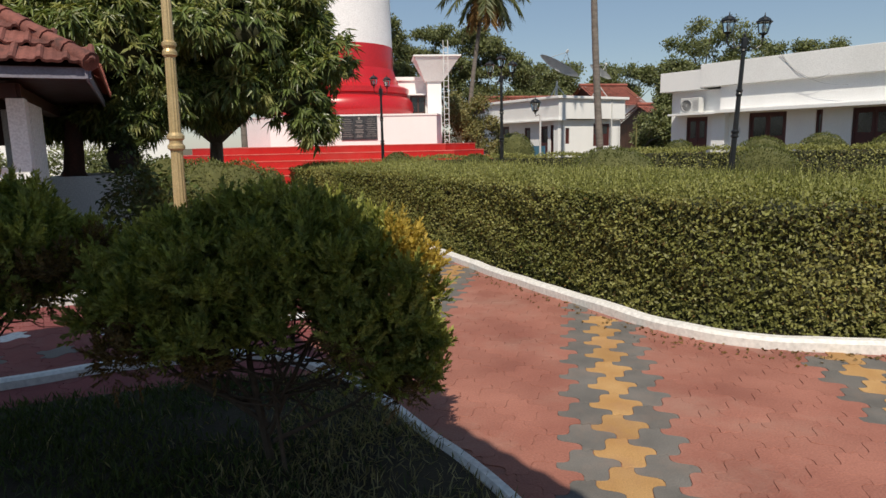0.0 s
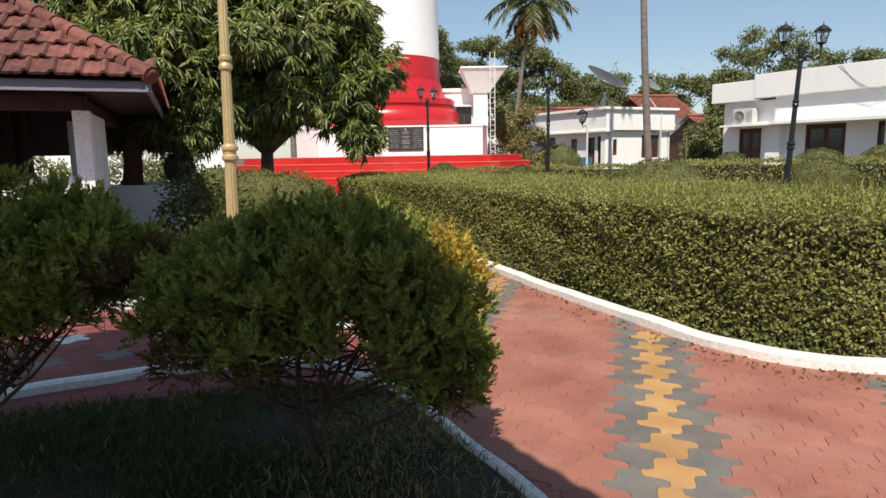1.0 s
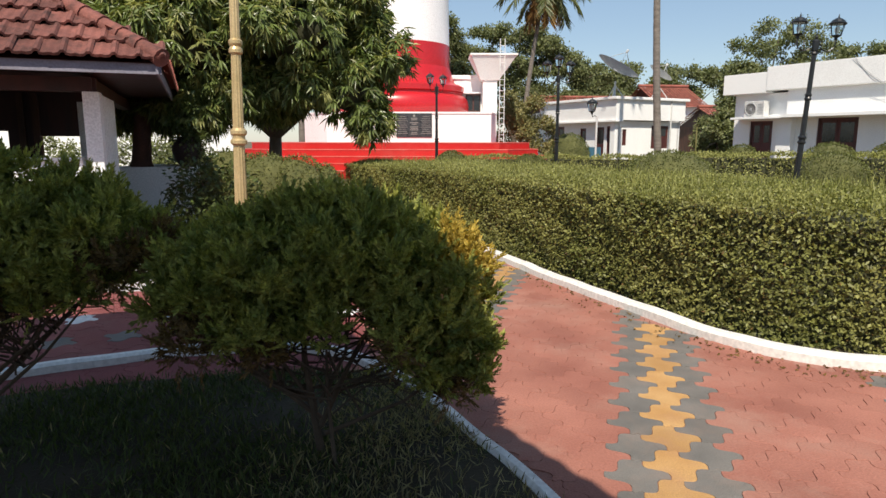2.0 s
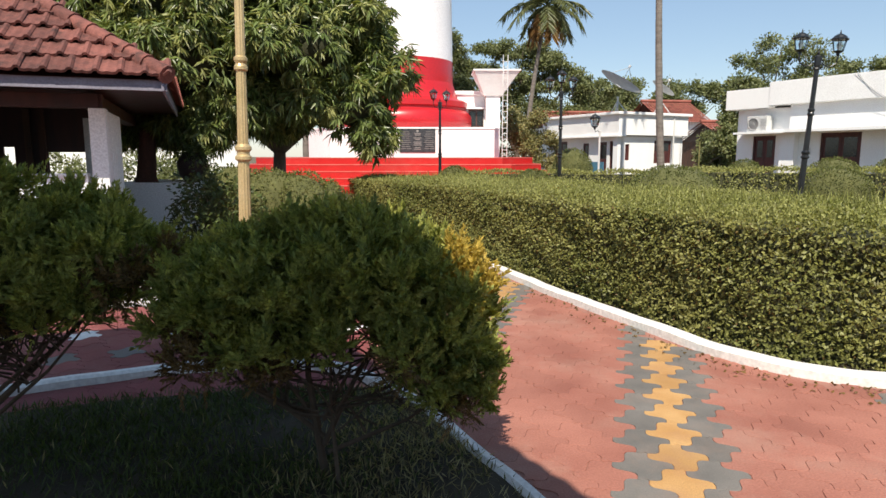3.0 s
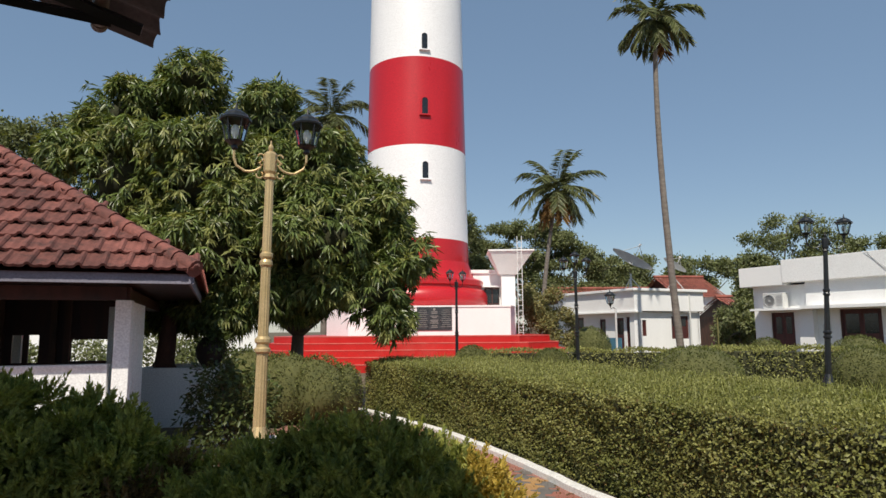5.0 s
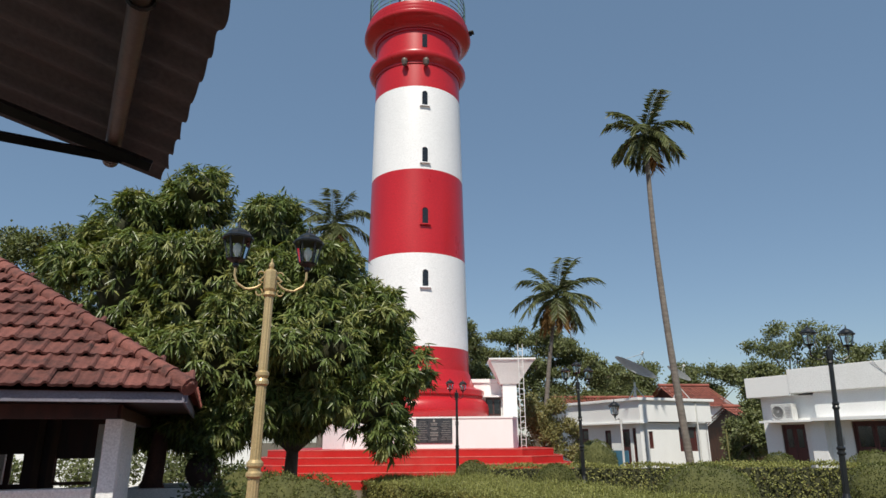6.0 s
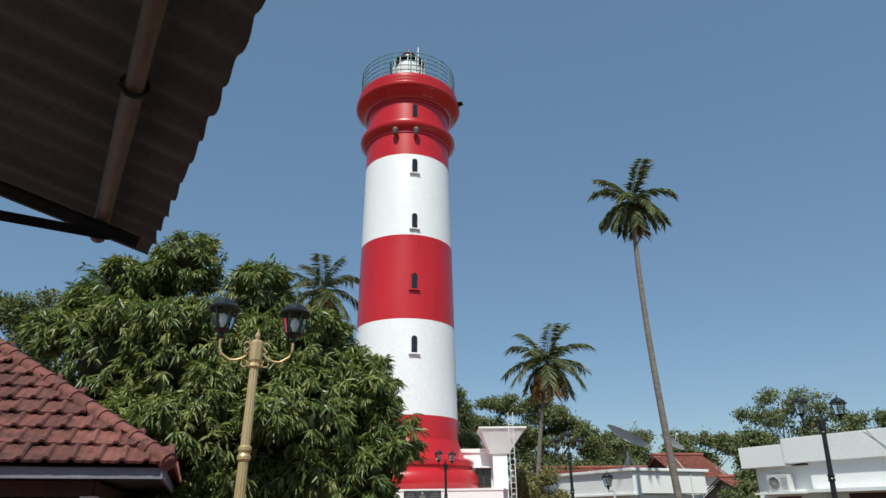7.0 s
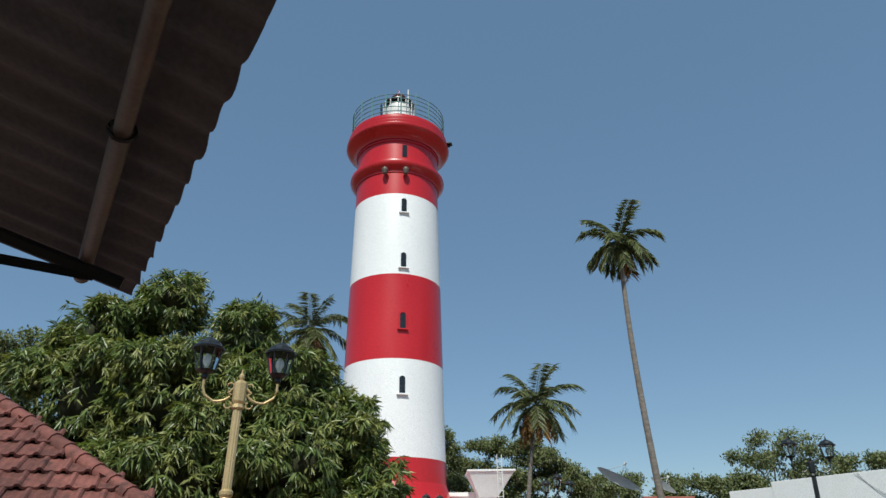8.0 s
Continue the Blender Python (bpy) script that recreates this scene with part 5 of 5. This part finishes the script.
        # the beam's darker timber colour carries the shade under the eave
        part("ring_beam", box(0.78, S - 0.78, 0.82, 1.0, ZE - 0.33, ZE - 0.16), M["dark_wood"], t, "brown timber beam, darkened for the eave shade").matrix_basis = turn
    for (x0, y0) in ((-0.94, 0.78), (-3.3, 0.78), (-6.2, 0.78), (-1.35, 3.2), (-1.35, 6.0), (-6.2, 6.0), (-3.4, 6.0)):
        part("column", box(x0, x0 + 0.19, y0, y0 + 0.26, -0.06, ZE - 0.33, 0.012), M["white"], t, "white rendered column")
    part("low_wall", box(-6.0, -1.0, 0.82, 1.02, -0.06, 1.30), M["white"], t, "white low wall")
    part("wall_sill", box(-6.0, -1.0, 0.79, 1.05, 1.30, 1.34), M["white"], t)
    part("side_wall", box(-0.94, -0.82, 1.27, 2.9, -0.06, 2.14), M["white"], t)
    for i in range(8):
        part("side_slat", box(-0.82, -0.79, 1.3 + 0.2 * i, 1.42 + 0.2 * i, -0.06, 2.14, 0.006), M["white"], t)
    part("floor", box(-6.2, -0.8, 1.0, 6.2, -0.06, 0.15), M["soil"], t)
    part("ceiling_panel", box(-6.2, -0.8, 1.0, 6.2, ZE - 0.1, ZE - 0.06), M["dark_wood"], t)
    f = new("timber_screen")
    f.parent = t
    scr = wall_with_holes(-6.0, -0.95, 0.15, 2.36, [(-2.0, -1.2, 1.1, 1.62), (-2.85, -2.7, 1.25, 1.7), (-2.62, -2.47, 1.25, 1.7)], 0.06)
    part("screen_board", scr, M["dark_wood"], f, "dark timber screen with openings").matrix_basis = pose(0, 4.0, 0)
    for x in (-3.05, -2.3, -2.1):
        part("mullion", box(x, x + 0.09, 3.9, 4.0, 0.15, 2.3), M["old_wood"], f)
    part("rail", box(-2.1, -1.0, 3.93, 4.0, 1.22, 1.27), M["old_wood"], f)
    part("wall_panel", box(-6.0, -3.06, 1.32, 1.38, 0.15, 2.1), M["old_wood"], t, "brown timber panel")
    for x in (-3.3, -3.12):
        part("switch", box(x, x + 0.035, 1.30, 1.32, 1.55, 1.61), M["frost"], t, "small white switch")


pavilion()


def corner_step():
    t = thing("entrance_step", pose(-3.88, 6.25, -0.02, 0, 0, 8), "white rendered step block at the pavilion", "step")
    part("block", box(-0.75, 0.42, 0, 0.5, 0, 0.22, 0.012), M["white"], t)
    part("side_block", box(0.425, 0.95, 0.1, 0.6, 0, 0.3, 0.012), M["ac"], t, "grey cement side block")


corner_step()


def planter():
    t = thing("planter_wall", pose(-5.75, 12.3, 0, 0, 0, 6), "low white planter wall round a tree", "planter")
    part("front", box(-0.4, 1.55, 0, 0.18, -0.06, 1.05, 0.012), M["white"], t)
    part("back", box(-0.4, 1.55, 1.6, 1.78, -0.06, 1.05, 0.012), M["white"], t)
    part("side", box(1.37, 1.55, 0.18, 1.6, -0.06, 1.05), M["white"], t)
    part("side", box(-0.4, -0.22, 0.18, 1.6, -0.06, 1.05), M["white"], t)
    part("soil", box(-0.22, 1.37, 0.18, 1.6, 0.5, 0.98), M["soil"], t)
    k = thing("old_tree", pose(0, 0, 0), "old tree with a thick reddish trunk in a planter", "tree")
    part("trunk", tube([(-5.9, 13.0, 0.9), (-5.88, 13.0, 1.15), (-5.82, 13.0, 1.8), (-5.86, 13.1, 2.6), (-5.6, 13.4, 3.6)], [0.3, 0.19, 0.155, 0.14, 0.11], 12), M["red_bark"], k, "", True)
    for q in ((-6.2, 14, 4.6), (-4.8, 14.2, 4.8), (-5.6, 14.6, 5.2)):
        part("limb", tube([(-5.6, 13.4, 3.5), (-5.6, 13.7, 4.0), q], [0.13, 0.1, 0.04], 8), M["red_bark"], k, "", True)
    lob = [(-6.2, 14.3, 4.4, 0.8, 0.8, 0.7), (-4.8, 14.4, 4.7, 0.8, 0.8, 0.7)]
    c, o = lobes_points(lob, 900, 0.5, 0.15)
    leaves("crown", np.repeat(c, 8, 0), unit(rng.normal(size=(len(c) * 8, 3))), 0.24, 0.06, M["leaf_mango"], k, 0.2, 0.5, 0.2)
    u = thing("clay_urn", pose(-4.78, 12.52, 1.05), "brown clay urn on the planter wall, darkened for tree shade", "urn")
    part("body", lathe([(0.13, 0), (0.15, 0.03), (0.24, 0.16), (0.28, 0.32), (0.24, 0.46), (0.15, 0.54), (0.17, 0.58), (0.15, 0.58), (0.12, 0.5)], 24), M["terracotta"], u, "", True)
    pc, po = lobes_points([(0.08, 0, 0.5, 0.34, 0.3, 0.3)], 900, 0.3, 0.2)
    leaves("plant", pc, po, 0.09, 0.04, M["leaf_shrub"], u, 0.9, 0.3, 0.2, "dark trailing plant")


planter()
sweep("kerb_walk", smooth_line([(-5.2, 9.3), (-4.4, 9.75), (-3.5, 9.95), (-2.6, 10.15), (-1.75, 10.5)]), 0.12, -0.05, 0.13, M["kerb"], "whitewashed kerb along the pavilion walk", lump=0.01)


def shade_shrub():
    t = thing("garden_shrub", pose(0, 0, 0), "dark broad-leaved shrub by the gold lamp post", "shrub")
    lob = [(-3.35, 9.2, 0.95, 0.5, 0.5, 0.5), (-2.95, 9.1, 0.75, 0.45, 0.45, 0.5), (-3.6, 9.3, 0.55, 0.4, 0.4, 0.45), (-3.2, 9.1, 0.35, 0.45, 0.4, 0.4)]
    for l in lob:
        part("stem", tube([(-3.25, 9.2, -0.06), (l[0], l[1], l[2])], [0.025, 0.01], 6), M["twig"], t)
    c, o = lobes_points(lob, 2600, 0.4, 0.15)
    leaves("foliage", c, o, 0.10, 0.045, M["leaf_shrub"], t, 0.9, 0.25, 0.2)
    p = thing("banana_plant", pose(14.0, 30.5, 0), "young banana plants with bright green leaves", "plant")
    for i in range(9):
        a = i * 0.7
        pts = [Vector((0.25 * math.cos(a * 2), 0.3 * math.sin(a), 0)) + Vector((math.cos(a) * s * 0.8, math.sin(a) * 0.3 * s, 1.7 * s - 0.9 * s * s)) for s in np.linspace(0, 1.15, 8)]
        bm = bmesh.new()
        prev = None
        for k, q in enumerate(pts):
            w = 0.16 * math.sin(math.pi * min(1, (k + 0.4) / 7.6))
            row = [bm.verts.new(q + Vector((0, w, 0.04))), bm.verts.new(q), bm.verts.new(q + Vector((0, -w, 0.04)))]
            if prev:
                bm.faces.new((prev[0], prev[1], row[1], row[0]))
                bm.faces.new((prev[1], prev[2], row[2], row[1]))
            prev = row
        part("leaf", bm, M["leaf_banana"], p)
    part("stem", tube([(0, 0, -0.06), (0, 0, 0.7)], [0.12, 0.07], 8), M["leaf_banana"], p)
    s = thing("marker_post", pose(12.35, 30.4, -0.06), "thin pale yellow post in the flower bed", "post")
    part("post", tube([(0, 0, 0), (0, 0, 2.3)], 0.035, 8), M["leaf_olive"], s)


shade_shrub()
leafy_tree("garden_tree", "leafy trees beside the office corner", (16.6, 38, -0.06), [(16.4, 38, 1.6, 1.0, 0.9, 1.5), (17.6, 38.5, 2.2, 0.9, 0.9, 1.6), (15.6, 37.5, 0.8, 0.8, 0.8, 0.8), (18.4, 38, 3.2, 0.9, 0.9, 1.0)], 1900, 0.17, M["leaf_far"], 0.1)
for x, y, z in ((-12.5, 22.0, 1.4), (-10.0, 22.5, 1.7), (-8.2, 22.0, 1.3), (-15.0, 22.0, 1.5), (-6.2, 20.5, 0.9)):
    leafy_tree("border_shrub", "loose green shrub along the compound wall", (x, y, -0.06), [(x, y, z * 0.6, 1.2, 0.6, z * 0.6), (x + 0.6, y, z * 0.5, 0.8, 0.6, z * 0.5)], 420, 0.14, M["leaf_far"], 0.05, category="shrub")


# ---- porch over the viewer ----
def porch_roof():
    C = Vector((-1.726, 3.322, 3.36))
    rz = math.degrees(math.atan2(-0.858, 0.514)) - 0.35
    base = Matrix.Translation(C) @ pose(0, 0, 0, 0, 0, rz)     # x along the eave, -y inward under the roof
    t = thing("porch_roof", base, "grey corrugated cement sheet porch roof on steel pipes", "roof")
    slope, pitch, L, D = 0.25, 0.215, 8.9, 4.0
    verts, faces = [], []
    n = int(L / pitch * 8)
    for j, y in enumerate((0.0, D * 0.5, D)):
        for i in range(n + 1):
            x = i * pitch / 8 - 0.1
            z = 0.02 * math.cos(2 * math.pi * x / pitch) + 0.02
            verts.append((x, -y + (0.02 * noise.noise(Vector((x * 7, 0, 0))) if j == 0 else 0), z + slope * y))
    for j in range(2):
        for i in range(n):
            a = j * (n + 1) + i
            faces.append((a, a + 1, a + n + 2, a + n + 1))
    me = bpy.data.meshes.new("sheet")
    me.from_pydata(verts, [], faces)
    bm = bmesh.new()
    bm.from_mesh(me)
    bmesh.ops.recalc_face_normals(bm, faces=bm.faces)
    bmesh.ops.solidify(bm, geom=bm.faces, thickness=0.007)
    part("sheet", bm, M["sheet"], t, "grey corrugated sheet", True)
    q = 0.29
    part("purlin", tube([(0.06, -q, slope * q - 0.055), (4.4, -q, slope * q - 0.055), (L - 0.1, -q, slope * q - 0.055)], 0.034, 14), M["pipe"], t, "rusty steel pipe purlin", True)
    part("sleeve", tube([(0.08, -q, slope * q - 0.055), (1.62, -q, slope * q - 0.055)], 0.039, 14), M["pipe"], t, "", True)
    part("pipe_cap", lathe([(0.02, -0.03), (0.042, -0.025), (0.043, 0.03), (0.035, 0.035)], 14), M["pipe"], t).matrix_basis = pose(0.05, -q, slope * q - 0.055, 0, 90)
    ring = [(1.62 + 0.0, -q + 0.048 * math.cos(a), slope * q - 0.055 + 0.048 * math.sin(a)) for a in np.linspace(0, 6.28, 13)]
    part("clamp", tube(ring, 0.009, 5), M["black_iron"], t, "dark clamp ring")
    for yy in (1.9, 3.4):
        part("purlin", tube([(0.1, -yy, slope * yy - 0.05), (L, -yy, slope * yy - 0.05)], 0.035, 10), M["pipe"], t, "", True)
    ang = math.degrees(math.atan(slope))
    for x in (0.33, 4.3):
        part("rafter", tube([(x, -0.1, slope * 0.1 - 0.12), (x, -D, slope * D - 0.12)], 0.035, 4), M["black_iron"], t, "dark steel rafter")
        part("tie", tube([(x - 0.04, -q + 0.05, slope * q - 0.14), (x, -D, slope * q - 0.12)], 0.028, 4), M["black_iron"], t, "dark steel tie")
        part("post", tube([(x, -3.0, -3.42), (x, -3.0, slope * 3.0 - 0.15)], 0.045, 10), M["pipe"], t) if x > 3 else None
    # out of view: a plain closing wall, and a slab added to shade the path corner
    k = thing("rear_building", pose(0, 0, 0), "unseen plain wall and added shadow-casting canopy behind the porch", "building")
    part("wall", box(-12, 14, -15.2, -15.0, -0.06, 4.5), M["white"], k)
    part("canopy", box(1.95, 5.5, -2.3, -0.85, 3.3, 3.45), M["white"], k, "unseen slab added to cast the corner shadow")
    part("canopy_post", box(5.1, 5.35, -1.2, -0.95, -0.06, 3.3), M["white"], k)


porch_roof()


# ---- grass in the bed, litter ----
def grass():
    n = 44000
    x, y = rng.uniform(-3.2, 0.9, n), rng.uniform(1.2, 4.1, n)
    edge = np.interp(x, [-3.2, -2.8, -2.0, -1.2, -0.5, -0.1, 0.15, 0.35, 0.55, 0.9], [3.4, 3.5, 3.78, 3.95, 3.9, 3.5, 3.0, 2.6, 2.1, 1.0])
    ok = (y < edge) & (np.sin(x * 3.1 + 1) * np.sin(y * 4.3) + rng.normal(size=n) * 0.5 > -0.5)
    pos = np.stack([x, y, np.full(n, 0.045)], 1)[ok]
    # dry blades thicken to the right, which also paints the sunlit patch there
    dry = rng.random(len(pos)) < np.clip((pos[:, 0] + 1.05) * 1.0, 0.03, 0.85)
    o = leaves("grass", pos[~dry], np.tile([0, 0, 1.0], (np.count_nonzero(~dry), 1)), 0.065, 0.008, M["grass"], None, 0.6, 0.0, 0.2)
    tagged(o, "short shaded lawn grass in the bed", "grass", "", "stuff")
    o = leaves("dry_grass", pos[dry], np.tile([0, 0, 1.0], (np.count_nonzero(dry), 1)), 0.07, 0.008, M["grass_dry_sunlit"], None, 0.9, 0.0, 0.2)
    tagged(o, "dry straw-coloured grass along the kerb, paled for a sun patch", "grass", "", "stuff")
    n = 420
    s = rng.uniform(0, 1, n)
    K = np.array(HEDGE_KERB)
    i = (s * (len(K) - 40)).astype(int) + 25
    p = np.stack([K[i, 0] - np.abs(rng.normal(size=n)) * 0.12 - 0.02, K[i, 1] - np.abs(rng.normal(size=n)) * 0.12 - 0.02, np.full(n, 0.012)], 1)
    o = leaves("leaf_litter", p, rng.normal(size=(n, 3)) * np.array([1, 1, 0.1]), 0.035, 0.02, M["leaf_dry"], None, 0.2, 0, 0.2)
    tagged(o, "dry fallen leaves along the kerb", "leaf litter", "", "stuff")


grass()


# ---- star-shaped interlocking pavers ----
def in_poly(x, y, poly):
    c, j = False, len(poly) - 1
    for i in range(len(poly)):
        (xi, yi), (xj, yj) = poly[i], poly[j]
        if (yi > y) != (yj > y) and x < (xj - xi) * (y - yi) / (yj - yi) + xi:
            c = not c
        j = i
    return c


CW, RH = 0.179, 0.298


def paver_outline(gap=0.0016):
    hx = [(CW * 0.85, 0.0), (CW * 0.15, RH / 2), (-CW * 0.15, RH / 2), (-CW * 0.85, 0.0), (-CW * 0.15, -RH / 2), (CW * 0.15, -RH / 2)]
    out = []
    for i in range(6):
        a, b = Vector(hx[i]), Vector(hx[(i + 1) % 6])
        n = Vector((b - a).yx) * Vector((1, -1))
        for s, w in ((0.0, 0.0), (0.13, 0.12), (0.24, 0.16), (0.36, 0.12), (0.5, 0.0), (0.64, -0.12), (0.76, -0.16), (0.87, -0.12)):
            out.append((a + (b - a) * s + n * w))
    return [(p * (1 - gap / 0.12)) for p in out]


def paver_mesh(name, mat):
    o = paver_outline()
    bm = bmesh.new()
    top = [bm.verts.new((p.x * 0.991, p.y * 0.991, 0.0)) for p in o]
    mid = [bm.verts.new((p.x, p.y, -0.0015)) for p in o]
    low = [bm.verts.new((p.x, p.y, -0.03)) for p in o]
    n = len(o)
    bm.faces.new(top)
    for i in range(n):
        j = (i + 1) % n
        bm.faces.new((mid[i], mid[j], top[j], top[i]))
        bm.faces.new((low[i], low[j], mid[j], mid[i]))
    me = bpy.data.meshes.new(name)
    bm.to_mesh(me)
    bm.free()
    me.materials.append(mat)
    return me


def pavers():
    path_ob = bpy.data.objects["path"]
    red, yel, gry = (paver_mesh("paver", M[k]) for k in ("paver_red", "paver_yellow", "paver_grey"))
    u, c = Vector((0.280, 0.960)), Vector((0.960, -0.280))
    org = Vector((1.545, 4.17))
    ang = math.degrees(math.atan2(-0.280, 0.960))
    bed_r = [(0.95, 0.9), (0.72, 1.75), (0.40, 2.62), (0.21, 3.0), (-0.02, 3.5), (-0.34, 4.02), (-0.75, 4.42)]
    main = [(9, -1.5)] + [(p[0] - 0.02, p[1] - 0.02) for p in reversed(HEDGE_KERB)] + [(-2.9, 14.0), (-2.4, 10.9), (-4.5, 9.6), (-6, 6.8), (-6, 3.4)] + [(-2.9, 3.45), (-2.0, 3.75), (-1.2, 3.93), (-0.6, 3.95)] + [(p[0] + 0.0, p[1]) for p in reversed(bed_r[:6])] + [(1.2, -1.5)]
    rnd = random.Random(11)
    far = {0: [], 1: [], 2: []}
    count = 0
    for i in range(-44, 38):
        for j in range(-34, 48):
            p = org + c * (i * CW) + u * ((j + 0.5 * (i % 2)) * RH)
            if not (-6 < p.x < 7.5 and -0.5 < p.y < 12.5) or not in_poly(p.x, p.y, main):
                continue
            band = i % 9
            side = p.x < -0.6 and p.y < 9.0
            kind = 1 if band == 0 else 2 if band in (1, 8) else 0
            # kind 4 paints the shade of the side walk into its pavers
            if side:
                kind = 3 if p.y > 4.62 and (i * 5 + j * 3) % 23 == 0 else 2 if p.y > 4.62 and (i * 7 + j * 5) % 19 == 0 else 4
            m = pose(p.x, p.y, 0.0 + rnd.uniform(-0.0012, 0.0012), rnd.uniform(-0.35, 0.35), rnd.uniform(-0.35, 0.35), ang + rnd.uniform(-1, 1))
            near = 0.2 < p.x < 3.4 and 2.1 < p.y < 7.4 and p.x - 0.3 * p.y > -1.0
            if near and kind < 3 and count < 300:
                o = new("paver", (red, yel, gry)[kind])
                o.parent = path_ob
                o.matrix_parent_inverse = Matrix()
                o.matrix_basis = m
                count += 1
            else:
                far.setdefault(kind, []).append(m)
    for kind, ms in far.items():
        if not ms:
            continue
        src = (red, yel, gry, red, red)[kind]
        co = np.array([v.co[:] for v in src.vertices])
        fc = [tuple(q.vertices) for q in src.polygons]
        V, F = [], []
        for m in ms:
            A = np.array(m)
            b = len(V)
            V += [tuple(v) for v in (co @ A[:3, :3].T + A[:3, 3])]
            F += [tuple(k + b for k in f) for f in fc]
        me = bpy.data.meshes.new("outer_paving")
        me.from_pydata(V, [], F)
        me.materials.append((M["paver_red_far"], M["paver_yellow"], M["paver_grey"], M["kerb"], M["paver_shaded"])[kind])
        o = tagged(new("outer_paving", me), ("red", "ochre", "grey", "whitewashed", "shade-darkened red")[kind] + " interlocking pavers of the walk", kind="stuff")
        o.parent = path_ob


pavers()
